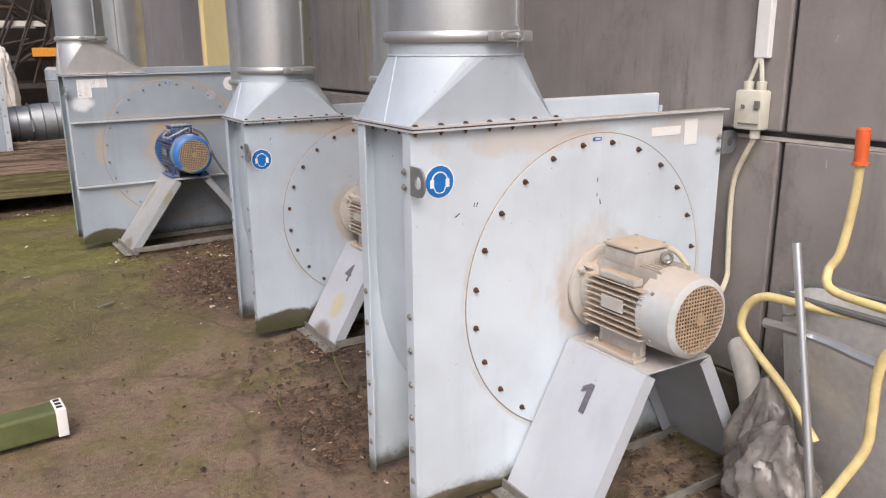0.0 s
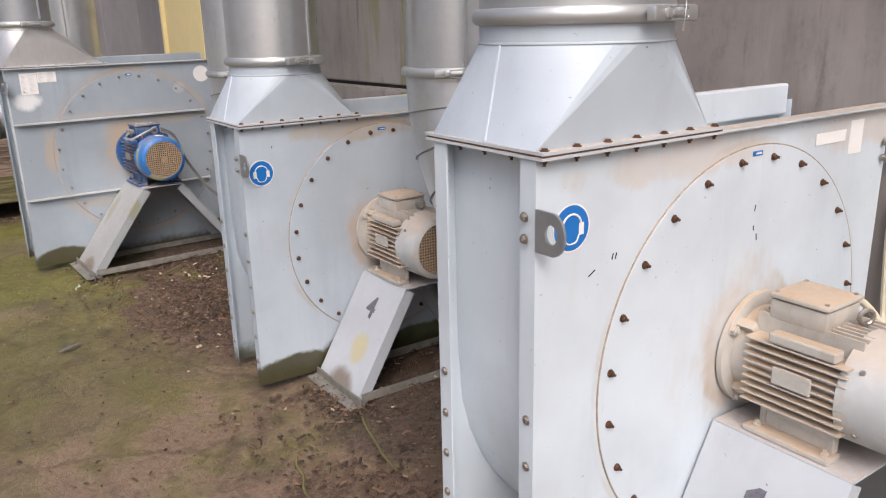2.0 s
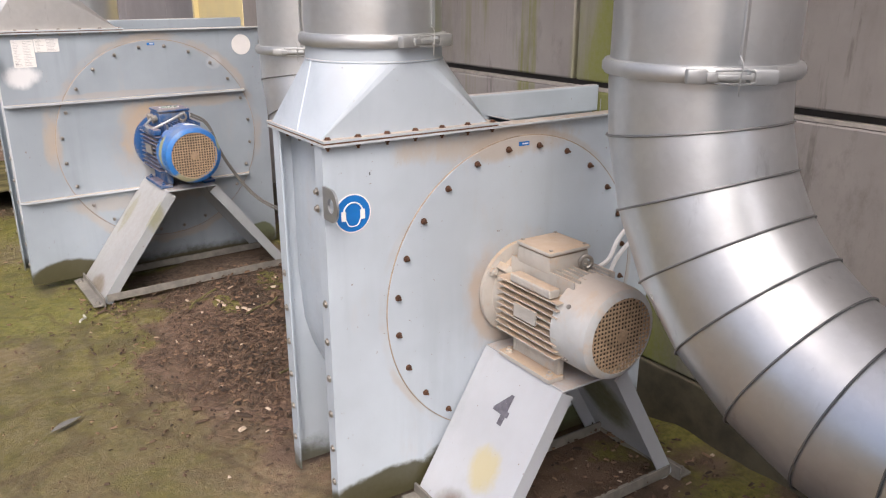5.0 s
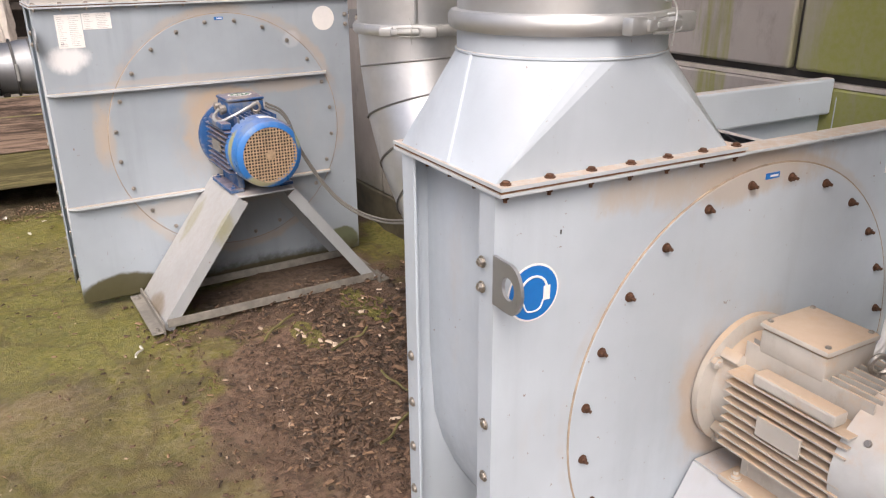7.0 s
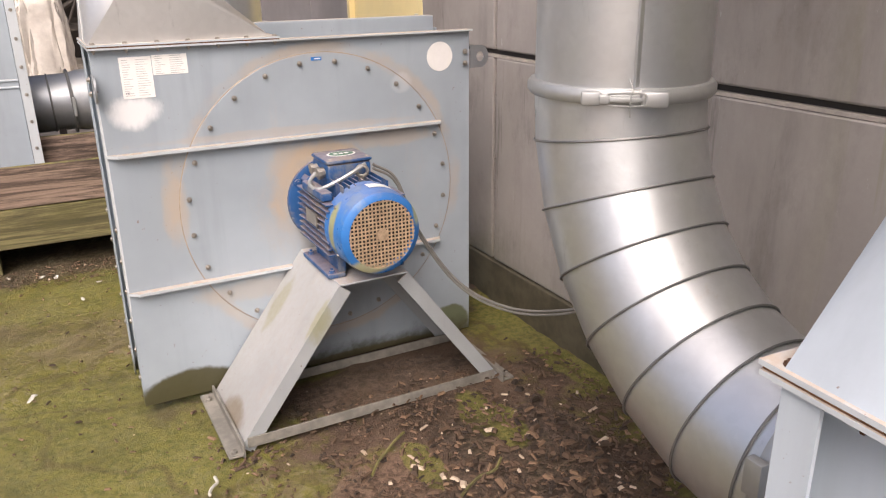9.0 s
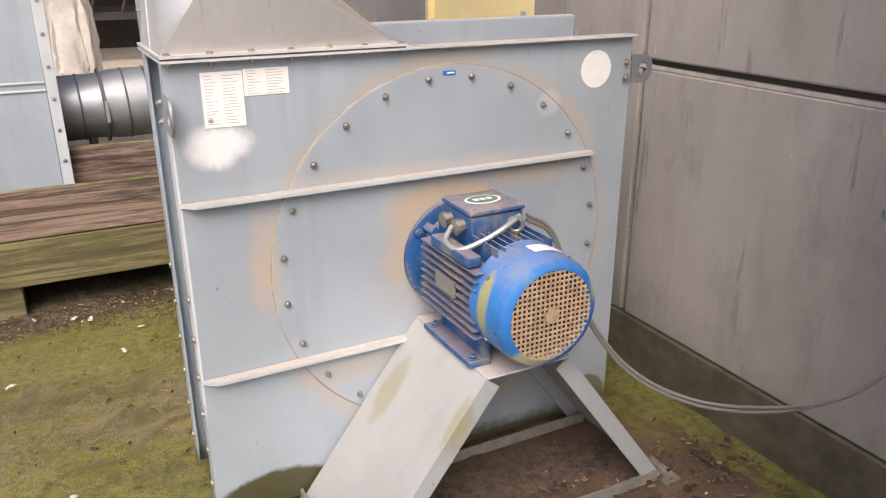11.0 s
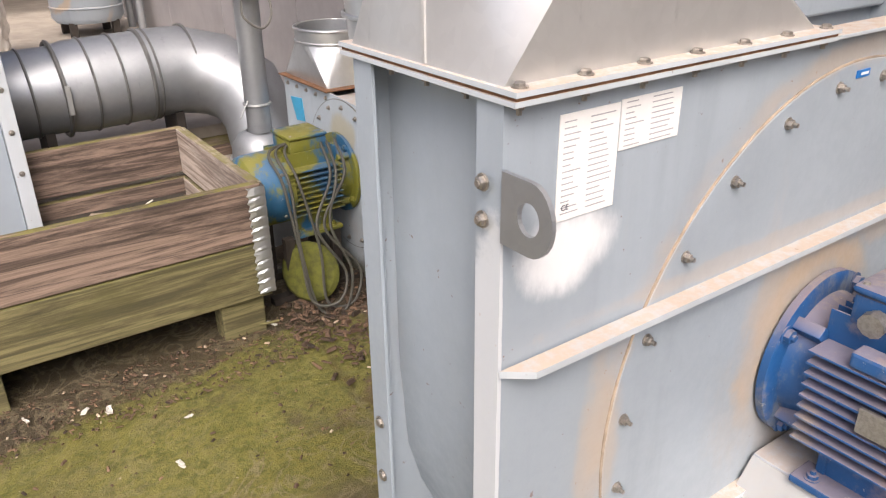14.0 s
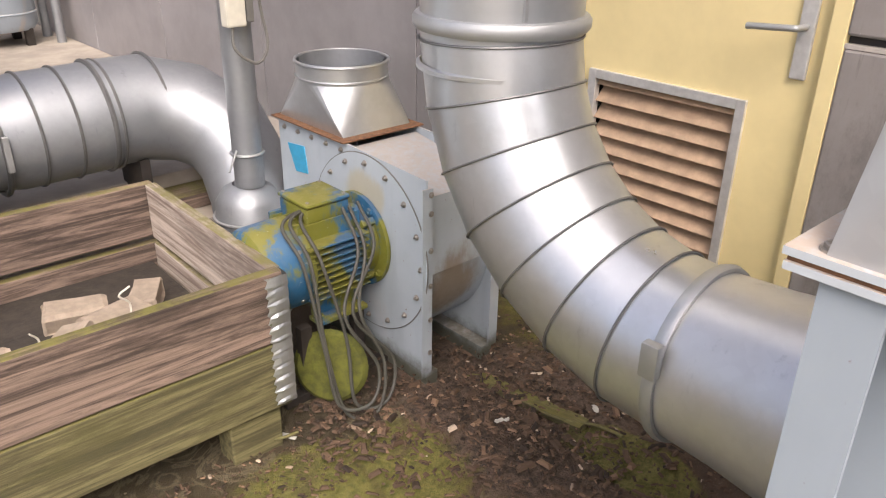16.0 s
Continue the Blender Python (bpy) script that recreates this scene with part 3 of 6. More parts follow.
def torus(bm, c, d, R, r, n=40, k=8, arc=1.0):
    c = Vector(c)
    a, b = axes(d)
    pts = [c + (a * math.cos(2 * math.pi * arc * i / n) + b * math.sin(2 * math.pi * arc * i / n)) * R for i in range(n + 1)]
    return sweep(bm, pts, r, k, arc < 1)


def disc(bm, c, d, r, h=0.002, n=32):
    return lathe(bm, c, d, [(0, r), (h, r)], n)


def hexbolt(bm, p, d, r=0.011, h=0.009, stud=0.008):
    lathe(bm, p, d, [(0, r * 1.35), (0.002, r * 1.35)], 12)
    lathe(bm, p, d, [(0.002, r), (h, r), (h + 0.001, r * 0.8)], 6)
    if stud:
        lathe(bm, p, d, [(h, r * 0.5), (h + stud, r * 0.5)], 8)
    return bm


def text_mesh(name, body, size, m, material, parent=None, depth=0.001):
    cu = bpy.data.curves.new(name, "FONT")
    cu.offset = min(0.0025, size * 0.02)
    cu.body, cu.size, cu.extrude, cu.align_x, cu.align_y = body, size, depth, "CENTER", "CENTER"
    tmp = new(name + "_curve", cu)
    bpy.context.view_layer.update()
    me = bpy.data.meshes.new_from_object(tmp.evaluated_get(bpy.context.evaluated_depsgraph_get()))
    bpy.data.objects.remove(tmp)
    me.materials.clear()
    me.materials.append(material)
    ob = new(name, me)
    ob.parent = parent
    ob.matrix_local = m
    return ob


# ---- setting ----
WALL = 2.52


def build_ground():
    bm = B()
    xs = [-300, -60, -12, -5] + [-3 + 0.06 * i for i in range(101)] + [6, 12, 60, 300]
    ys = [-300, -60, -12, -4] + [-1.5 + 0.06 * i for i in range(195)] + [13, 16, 30, 80, 400]

    def height(x, y):
        if not (-3.2 < x < 3.2 and -2 < y < 10.3):
            return 0.0
        h = 0.012 * noise.noise((x * 1.3, y * 1.3, 0)) + 0.008 * noise.noise((x * 5, y * 5, 3))
        k = min(1, max(0, (x - 1.25 + 0.3 * noise.noise((x * 2, y * 2, 7))) / 0.5))
        h += k * (0.022 + 0.022 * noise.noise((x * 4, y * 4, 1)) + 0.016 * noise.noise((x * 14, y * 14, 5)))
        return h - 0.01
    V = [[bm.verts.new((x, y, height(x, y))) for x in xs] for y in ys]
    for j in range(len(ys) - 1):
        for i in range(len(xs) - 1):
            bm.faces.new((V[j][i], V[j][i + 1], V[j + 1][i + 1], V[j + 1][i]))
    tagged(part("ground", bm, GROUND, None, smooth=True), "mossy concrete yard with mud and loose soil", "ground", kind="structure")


build_ground()

# precast wall with grooved joints, door opening cut through
DY0, DY1, DZ1 = 7.175, 8.09, 2.12
wall = thing("wall_east", pose(0, 0, 0), "stained grey precast concrete panel wall with grooved joints", "wall", kind="structure")
ZJ, ZB = 1.15, 0.215
JY = [-5.66, -3.24, -0.82, 1.60, 4.02, 6.44]
for k in range(len(JY)):
    y0 = JY[k] + 0.010
    y1 = (JY[k + 1] if k + 1 < len(JY) else DY0 - 0.04) - 0.010
    for z0, z1 in ((ZB, ZJ - 0.016), (ZJ + 0.016, 3.6), (3.632, 6.5)):
        bm = B()
        box(bm, (WALL, y0, z0), (WALL + 0.18, y1, z1), 0.008)
        part("panel", bm, CONCRETE, wall)
bm = B()
box(bm, (WALL + 0.025, JY[0], ZB), (WALL + 0.2, DY0 - 0.03, 6.5))
part("joint_backing", bm, JOINT_D, wall)
# the ledge's pale colour paints the sky highlight along the joint
bm = B()
box(bm, (WALL + 0.002, JY[0], ZJ - 0.0155), (WALL + 0.03, DY0 - 0.05, ZJ - 0.004))
part("joint_ledge", bm, LEDGE_LIT, wall, "ledge of the horizontal joint, its highlight painted pale")
bm = B()
box(bm, (WALL - 0.012, JY[0], -0.3), (WALL + 0.2, DY0 - 0.03, ZB - 0.004), 0.006)
part("footing", bm, FOOTING, wall, "damp mossy concrete footing")
# wall above the door and the siding beyond it
bm = B()
box(bm, (WALL, DY0 - 0.05, DZ1 + 0.05), (WALL + 0.2, DY1 + 0.05, 6.5))
part("lintel_panel", bm, CONCRETE, wall)
siding = thing("wall_siding", pose(0, 0, 0), "grey-brown sheet siding wall with thin vertical seams", "wall", kind="structure")
sy = [8.13, 8.80, 10.05, 11.3, 12.55, 13.8, 15.05, 17.5, 20.0]
for a, b in zip(sy, sy[1:]):
    bm = B()
    box(bm, (WALL - 0.0, a + 0.004, -0.2), (WALL + 0.12, b - 0.004, 6.5), 0.003)
    part("siding_panel", bm, SIDING, siding)
bm = B()
box(bm, (WALL + 0.02, sy[0], -0.2), (WALL + 0.16, sy[-1], 6.5))
part("seam_backing", bm, JOINT_D, siding)


def build_door():
    d = thing("door_1", pose(WALL, DY0, 0.0), "cream-yellow steel door with a louvred vent, closed", "door", kind="structure")
    w = DY1 - DY0
    ly0, ly1, lz0, lz1 = 0.19, 0.755, 0.36, 0.945
    bm = B()
    for lo, hi in (((0.035, 0, 0.12), (0.08, ly0, DZ1)), ((0.035, ly1, 0.12), (0.08, w, DZ1)), ((0.035, ly0, 0.12), (0.08, ly1, lz0)), ((0.035, ly0, lz1), (0.08, ly1, DZ1))):
        box(bm, lo, hi)
    part("leaf", bm, YELLOW, d)
    bm = B()
    box(bm, (0.0, -0.05, 0.0), (0.1, -0.004, DZ1 + 0.05), 0.003)
    box(bm, (0.0, w + 0.004, 0.0), (0.1, w + 0.04, DZ1 + 0.05), 0.003)
    box(bm, (0.0, -0.004, DZ1 + 0.004), (0.1, w + 0.004, DZ1 + 0.05), 0.003)
    box(bm, (-0.01, -0.05, -0.1), (0.12, w + 0.05, 0.115))
    part("door_frame", bm, YELLOW, d)
    bm = B()
    for lo, hi in (((0.022, ly0, lz0), (0.05, ly0 + 0.03, lz1)), ((0.022, ly1 - 0.03, lz0), (0.05, ly1, lz1)), ((0.022, ly0 + 0.03, lz1 - 0.03), (0.05, ly1 - 0.03, lz1)), ((0.022, ly0 + 0.03, lz0), (0.05, ly1 - 0.03, lz0 + 0.03))):
        box(bm, lo, hi, 0.002)
    part("vent_frame", bm, ALU, d, "white aluminium vent frame")
    # added black sheet paints the shade in the depth behind the slats
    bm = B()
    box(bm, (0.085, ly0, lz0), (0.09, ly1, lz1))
    part("vent_shade_sheet", bm, DARK, d)
    n = 10
    for k in range(n):
        z = lz0 + 0.055 + (lz1 - lz0 - 0.07) * k / (n - 1) - 0.01
        bm = B()
        box(bm, (-0.034, ly0 + 0.03, -0.0015), (0.034, ly1 - 0.03, 0.0015), 0, pose(0.058, 0, z, 0, -48, 0))
        part("slat", bm, LOUVRE, d)
    bm = B()
    box(bm, (0.022, 0.04, 1.03), (0.035, 0.085, 1.28), 0.004)
    part("lock_plate", bm, ALU, d)
    bm = B()
    sweep(bm, smooth_path([(0.03, 0.063, 1.17), (-0.02, 0.063, 1.17), (-0.035, 0.085, 1.17), (-0.035, 0.20, 1.162)], 6), 0.009, 10)
    part("handle", bm, CLAMP, d, "chrome lever handle", True)


build_door()


# ---- fans ----
def prism(poly, z0, z1, m=None):
    """A bent sheet: a plan outline drawn up from z0 to z1."""
    bm = B()
    q = m or Matrix.Identity(4)
    loft(bm, [[q @ Vector((x, y, z)) for x, y in poly] for z in (z0, z1)])
    bmesh.ops.recalc_face_normals(bm, faces=bm.faces)
    return bm


def transition(o, W, D, c, r, z0, z1, z2, n=48, nc=64):
    """Square-to-round sheet from the flange rectangle up to a collar."""
    bm = B()
    cor = [(W, D), (0, D), (0, 0), (W, 0)]
    base = [bm.verts.new((x, y, z0)) for x, y in cor]
    top = [bm.verts.new((c[0] + r * math.cos(2 * math.pi * k / n), c[1] + r * math.sin(2 * math.pi * k / n), z1)) for k in range(n)]
    q = n // 4
    for i in range(4):
        for k in range(i * q, i * q + q):
            bm.faces.new((base[i], top[(k + 1) % n], top[k]))
        bm.faces.new((base[i], base[(i + 1) % 4], top[((i + 1) * q) % n]))
    lathe(bm, (c[0], c[1], z1 - 0.003), (0, 0, 1), [(0, r), (z2 - z1 + 0.003, r)], nc, False)
    for v in bm.verts:
        if z0 < v.co.z < z1 - 0.01:
            v.co += Vector((noise.noise(v.co * 9), noise.noise(v.co * 9 + Vector((5, 0, 0))), 0)) * 0.002
    return bm


def clamp_ring(c, r, z, parent, turn):
    """Bead clamp with a toggle latch."""
    bm = B()
    lathe(bm, (c[0], c[1], z - 0.017), (0, 0, 1), [(0, r), (0.002, r + 0.010), (0.010, r + 0.016), (0.024, r + 0.016), (0.032, r + 0.010), (0.034, r)], 56, False)
    ob = part("clamp_ring", bm, CLAMP, parent, "grey bead clamp ring", True)
    bm = B()
    m = Matrix.Translation((c[0], c[1], z)) @ pose(0, 0, 0, 0, 0, turn)
    y = -r - 0.019
    box(bm, (-0.085, y - 0.010, -0.014), (-0.045, y + 0.012, 0.014), 0.005, m)
    box(bm, (-0.050, y - 0.016, -0.009), (-0.028, y + 0.002, 0.009), 0.003, m)
    box(bm, (0.030, y - 0.012, -0.016), (0.085, y + 0.014, 0.016), 0.006, m)
    box(bm, (-0.030, y - 0.018, -0.005), (0.034, y - 0.012, 0.005), 0.002, m)
    loop = [(-0.034, y - 0.012, 0.011), (0.006, y - 0.014, 0.013), (0.036, y - 0.012, 0.011), (0.040, y - 0.012, 0.0), (0.036, y - 0.012, -0.011), (0.006, y - 0.014, -0.013), (-0.034, y - 0.012, -0.011)]
    sweep(bm, [m @ Vector(p) for p in smooth_path(loop, 4)], 0.0024, 6)
    sweep(bm, [m @ Vector(p) for p in smooth_path([(0.012, y - 0.016, -0.034), (0.010, y - 0.020, -0.004), (0.013, y - 0.019, 0.022), (0.006, y - 0.014, 0.040)], 4)], 0.0016, 5)
    part("latch", bm, CLAMP, ob, "wire toggle latch", True)


def plate_with_flanges(W, z0, H, y0, side, lw=0.045):
    """Side sheet; its left, right and top rims are bent inwards (side = +1) or outwards."""
    th = 0.005
    poly = [(0, y0), (W, y0), (W, y0 + lw * side), (W - th, y0 + lw * side), (W - th, y0 + th * side), (th, y0 + th * side), (th, y0 + lw * side), (0, y0 + lw * side)]
    return prism(poly, z0, H - 0.006)


def fan(o, yaw, W, H, D, uc, zc, R, tw, dc, dr, zcrease, zring, label, ribs=(), mat=None, trans_mat=None, zlug=1.0, bolts=24, top=5.2):
    mat = mat or PAINT
    f = thing("centrifugal_fan", pose(o[0], o[1], 0, 0, 0, yaw), label, "fan", "row of extraction fans")
    part("front_plate", plate_with_flanges(W, 0.03, H, 0, 1), mat, f)
    part("back_plate", plate_with_flanges(W, 0.03, H, D, -1), mat, f)
    # scroll sheet between the plates
    bm = B()
    pts = [(0.05, H - 0.005), (0.05, H * 0.8), (0.05, zc + 0.08)]
    for k in range(1, 33):
        a = math.pi + k / 32 * 1.45 * math.pi
        s = uc - 0.05 - (uc - 0.05 - (R + 0.02)) * k / 32
        s = min(s, (zc - 0.04) / max(1e-3, -math.sin(a))) if math.sin(a) < 0 else s
        pts.append((min(W - 0.03, uc + s * math.cos(a)), zc + s * math.sin(a)))
    rings = []
    for u, z in pts:
        rings.append([Vector((u, 0.006, z)), Vector((u, D - 0.006, z))])
    loft(bm, rings, False, False)
    part("scroll_casing", bm, mat, f, smooth=True)
    # raised strip along the back plate
    bm = B()
    box(bm, (tw - 0.02, D - 0.035, H - 0.05), (W - 0.008, D - 0.006, H + 0.042), 0.006)
    part("stiffener", bm, mat, f)
    # top rim of the front plate
    bm = B()
    box(bm, (tw - 0.03, -0.022, H - 0.004), (W + 0.004, 0.03, H + 0.002), 0.001)
    part("top_rim", bm, PAINT_F, f)
    # bolted flange, two leaves with a rust line between
    for nm, z0, z1, mt, g in (("lower_flange", H - 0.004, H + 0.002, PAINT_F, 0.0), ("gasket", H + 0.0022, H + 0.0062, RUSTM, -0.003), ("upper_flange", H + 0.0065, H + 0.0125, PAINT_F, 0.0)):
        bm = B()
        e = 0.026 + g
        if nm == "lower_flange":
            e = 0.024
        o2 = -0.006 - g
        outer = [(o2, -e), (tw + e, -e), (tw + e, D + e), (o2, D + e)]
        inner = [(0.032, 0.018), (tw - 0.022, 0.018), (tw - 0.022, D - 0.018), (0.032, D - 0.018)]
        loft(bm, [[Vector((x, y, z)) for x, y in ring] for ring, z in ((inner, z0), (outer, z0), (outer, z1), (inner, z1), (inner, z0))], True, False)
        part(nm, bm, mt, f)
    spots = [(0.012 + tw * k / 6, -0.010) for k in range(7)] + [(0.011, D * k / 4) for k in range(1, 5)] + [(tw * k / 6, D + 0.006) for k in range(1, 7)]
    for x, y in spots:
        bm = B()
        hexbolt(bm, (x, y, H + 0.0125), (0, 0, 1), 0.0068, 0.005, 0)
        lathe(bm, (x, y, H - 0.004), (0, 0, -1), [(0, 0.0065), (0.006, 0.0065), (0.006, 0.0035), (0.012, 0.0035)], 6)
        part("flange_bolt", bm, BOLT_S if ribs else BOLT, f)
    t = part("transition", transition(o, tw, D, dc, dr, H + 0.0125, zcrease, zring), trans_mat or mat, f, "sheet-metal square-to-round transition", True)
    t.data.set_sharp_from_angle(angle=radians(9))
    bm = B()
    torus(bm, (*dc, zcrease), (0, 0, 1), dr + 0.001, 0.003, 48, 6)
    part("crease", bm, trans_mat or mat, t, smooth=True)
    bm = B()
    sweep(bm, [Vector((0.001, D * 0.46, H + 0.014)), Vector((dc[0] - dr * 0.999, dc[1], zcrease))], 0.0045, 6)
    part("weld_seam", bm, trans_mat or mat, t)
    clamp_ring(dc, dr, zring, f, 12)
    # round cover plate and its bolts
    bm = B()
    lathe(bm, (uc, 0.0, zc), (0, -1, 0), [(0, R), (0.003, R), (0.004, R - 0.002)], 96)
    cv = part("cover_plate", bm, mat, f, "round bolted cover plate")
    bm = B()
    torus(bm, (uc, -0.0015, zc), (0, 1, 0), R + 0.001, 0.0022, 96, 6)
    part("sealant_bead", bm, TANBEAD, cv)
    bm = B()
    hexbolt(bm, (0, 0, 0), (0, -1, 0), 0.007, 0.008, 0.008)
    proto = None
    for k in range(bolts):
        a = 2 * math.pi * (k + 0.52) / bolts
        if proto is None:
            proto = part("cover_bolt", bm, BOLT if not ribs else BOLT_S, cv)
            ob = proto
        else:
            ob = new("cover_bolt", proto.data)
            ob.parent = cv
        ob.location = (uc + (R - 0.03) * math.cos(a), -0.004, zc + (R - 0.03) * math.sin(a))
        ob.rotation_euler = (0, a * 3, 0)
    # lifting lugs
    bm = B()
    lug(bm)
    for nm, m in (("lifting_lug", pose(-0.006, -0.006, zlug)), ("lifting_lug", pose(W + 0.004, -0.004, zlug + 0.015, 0, 0, 90))):
        if bm is not None:
            lg = part(nm, bm, GALV_DULL, f, "steel lifting lug with a round hole")
            first, bm = lg, None
        else:
            lg = new(nm, first.data)
            lg.parent = f
        lg.matrix_local = m
    for z in (zlug - 0.022, zlug + 0.022):
        for p, dd in (((-0.008, 0.022, z), (-1, 0, 0)), ((W - 0.022, -0.008, z + 0.015), (0, -1, 0))):
            bm = B()
            hexbolt(bm, p, dd, 0.0078, 0.007, 0.003)
            part("lug_bolt", bm, BOLT_S, f)
    for k in range(6):
        z = 0.14 + k * 0.11
        for y in (0.02, D - 0.022):
            bm = B()
            hexbolt(bm, (-0.001, y, z), (-1, 0, 0), 0.008, 0.005, 0)
            part("rim_bolt", bm, BOLT_S, f)
    for z, u1 in ribs:
        bm = B()
        loft(bm, [[Vector((0.0, -0.004, z + q)), Vector((0.035, -0.032, z + q)), Vector((u1 - 0.012, -0.032, z + q)), Vector((u1, -0.004, z + q))] for q in (-0.005, 0.005)])
        part("rib", bm, PAINT_F, f, "dusty horizontal stiffening rib")
    # duct above, a thing of its own
    d = thing("outlet_duct", f.matrix_world @ pose(dc[0], dc[1], zring), "round galvanised steel outlet duct rising vertically", "duct", "fan outlet ducts")
    bm = B()
    lathe(bm, (0, 0, -0.01), (0, 0, 1), [(0, dr), (top - zring, dr)], 64, False)
    part("pipe", bm, GALV if not ribs else GALV_DULL, d, smooth=True)
    bm = B()
    box(bm, (dr * 0.42, -dr * 0.93, 0.03), (dr * 0.42 + 0.012, -dr * 0.90, top - zring), 0.002)
    part("seam", bm, GALV, d)
    for z in (0.95, 1.9, 2.9):
        bm = B()
        torus(bm, (0, 0, z), (0, 0, 1), dr + 0.003, 0.008, 48, 6)
        part("joint_band", bm, CLAMP, d, smooth=True)
    return f


def lug(bm):
    """Rounded lug plate with a hole, standing out along -y."""
    n = 24
    out, inn = [], []
    for k in range(n):
        a = 2 * math.pi * k / n
        y, z = math.cos(a), math.sin(a)
        if y > 0.0:
            s = 1 / max(abs(y), abs(z))
            py, pz = -0.046 + 0.05 * y * s * 1.0, 0.042 * z * s
            py = min(py, 0.0)
        else:
            py, pz = -0.046 + 0.034 * y, 0.042 * z
        out.append((py, pz))
        inn.append((-0.044 + 0.017 * y, 0.019 * z))
    V = [[bm.verts.new((x, p[0], p[1])) for p in ring] for x in (0.0, 0.006) for ring in (out, inn)]
    for k in range(n):
        j = (k + 1) % n
        bm.faces.new((V[0][k], V[0][j], V[1][j], V[1][k]))
        bm.faces.new((V[2][j], V[2][k], V[3][k], V[3][j]))
        bm.faces.new((V[0][j], V[0][k], V[2][k], V[2][j]))
        bm.faces.new((V[1][k], V[1][j], V[3][j], V[3][k]))


def grille_cap(bm, c, r, step, hole, y):
    """Perforated round guard: a sheet with square holes left open."""
    n = int(r / step) + 1
    w = step - hole
    for i in range(-n, n + 1):
        p = (i + 0.5) * step
        if abs(p) >= r:
            continue
        h = math.sqrt(r * r - p * p)
        box(bm, (c[0] + p - w / 2, y - 0.002, c[2] - h), (c[0] + p + w / 2, y, c[2] + h))
        box(bm, (c[0] - h, y - 0.0025, c[2] + p - w / 2), (c[0] + h, y - 0.0005, c[2] + p + w / 2))


def motor(m, r, length, body, cowl, label, foot=True, box_mat=None, eye=True, cover_len=None, group="fan drive motors"):
    """Finned flange motor with its axis along -y from the plate at y = 0; local origin on the axis."""
    t = thing("electric_motor", m, label, "motor", group)
    s = r / 0.14
    fl = 0.10 * s
    cl = cover_len or 0.13 * s
    y_end = -length
    bm = B()
    lathe(bm, (0, -0.006, 0), (0, -1, 0), [(0, r * 1.12), (0.014, r * 1.12), (0.016, r * 1.09), (0.017, r * 0.86), (0.05, r * 0.80), (fl, r * 0.82)], 40)
    for k in range(4):
        a = math.pi / 4 + k * math.pi / 2
        mm = pose(0, 0, 0, 0, math.degrees(a), 0)
        box(bm, (r * 0.74, -0.07 * s, -0.012), (r * 1.0, -0.018, 0.012), 0.003, mm)
        hexbolt(bm, mm @ Vector((r * 1.0, -0.021, 0.028)), (0, -1, 0), 0.013, 0.012, 0.006)
    part("mounting_flange", bm, body, t, "round bolted mounting flange", True)
    y0, y1 = -fl * 0.75, y_end + cl - 0.01
    bm = B()
    lathe(bm, (0, y0, 0), (0, -1, 0), [(0, r * 0.82), (y0 - y1, r * 0.82)], 40)
    part("stator_body", bm, body, t, smooth=True)
    for side in (-1, 1):
        for k in range(9):
            z = (-0.62 + 1.2 * k / 8) * r
            x = math.sqrt(max(0.0, 1 - (z / (r * 1.0)) ** 2)) * r * 0.62
            bm = B()
            a, b = sorted((side * x, side * (r * 0.985)))
            box(bm, (a, y1, z - 0.0022), (b, y0 + 0.004, z + 0.0022), 0.0008)
            part("fin", bm, body, t)
    for k in range(8):
        x = (-0.55 + 1.1 * k / 7) * r
        bm = B()
        box(bm, (x - 0.0022, y1, r * 0.5), (x + 0.0022, y0 + 0.01, r * 0.98), 0.0008)
        part("fin", bm, body, t)
    bm = B()
    box(bm, (-r * 1.0, y1 + 0.03 * s, r * 0.62), (-r * 0.72, y0 - 0.06 * s, r * 0.82), 0.006)
    part("side_pad", bm, body, t)
    bm = B()
    box(bm, (-r * 1.02, (y0 + y1) / 2 - 0.05 * s, -r * 0.1), (-r * 0.97, (y0 + y1) / 2 + 0.05 * s, r * 0.22), 0.001)
    part("nameplate", bm, BEIGE if body is not BLUE_D else BOLT_S, t, "dull metal nameplate")
    bm = B()
    lathe(bm, (0, y_end + cl, 0), (0, -1, 0), [(-0.012, r * 0.985), (-0.012, r * 1.0), (cl - 0.03 * s, r * 0.985), (cl - 0.012 * s, r * 0.95), (cl - 0.003, r * 0.86), (cl, r * 0.80), (cl - 0.004, r * 0.79), (cl - 0.03, r * 0.79)], 48, False)
    cw = part("fan_cowl", bm, cowl, t, "dusty rounded fan cowl", True)
    # black disc behind the guard, painted shade for the cowl's inside
    bm = B()
    disc(bm, (0, y_end + 0.028, 0), (0, -1, 0), r * 0.79, 0.001, 40)
    part("cowl_shade_disc", bm, DARK, cw)
    bm = B()
    grille_cap(bm, (0, 0, 0), r * 0.80, 0.0125 * s, 0.0078 * s, y_end + 0.003)
    disc(bm, (0, y_end - 0.001, 0), (0, -1, 0), r * 0.14, 0.002, 20)
    part("guard_grille", bm, GRILLE, cw, "perforated guard caked with tan dust")
    for a in (35, 145, 215, 325):
        bm = B()
        q = Vector((math.cos(radians(a)) * r * 0.99, y_end + cl - 0.03, math.sin(radians(a)) * r * 0.99))
        lathe(bm, q, (q.x, 0, q.z), [(0, 0.007), (0.004, 0.006)], 10)
        part("cowl_screw", bm, BOLT_S, cw)
    # terminal box with chamfered lid
    bm = B()
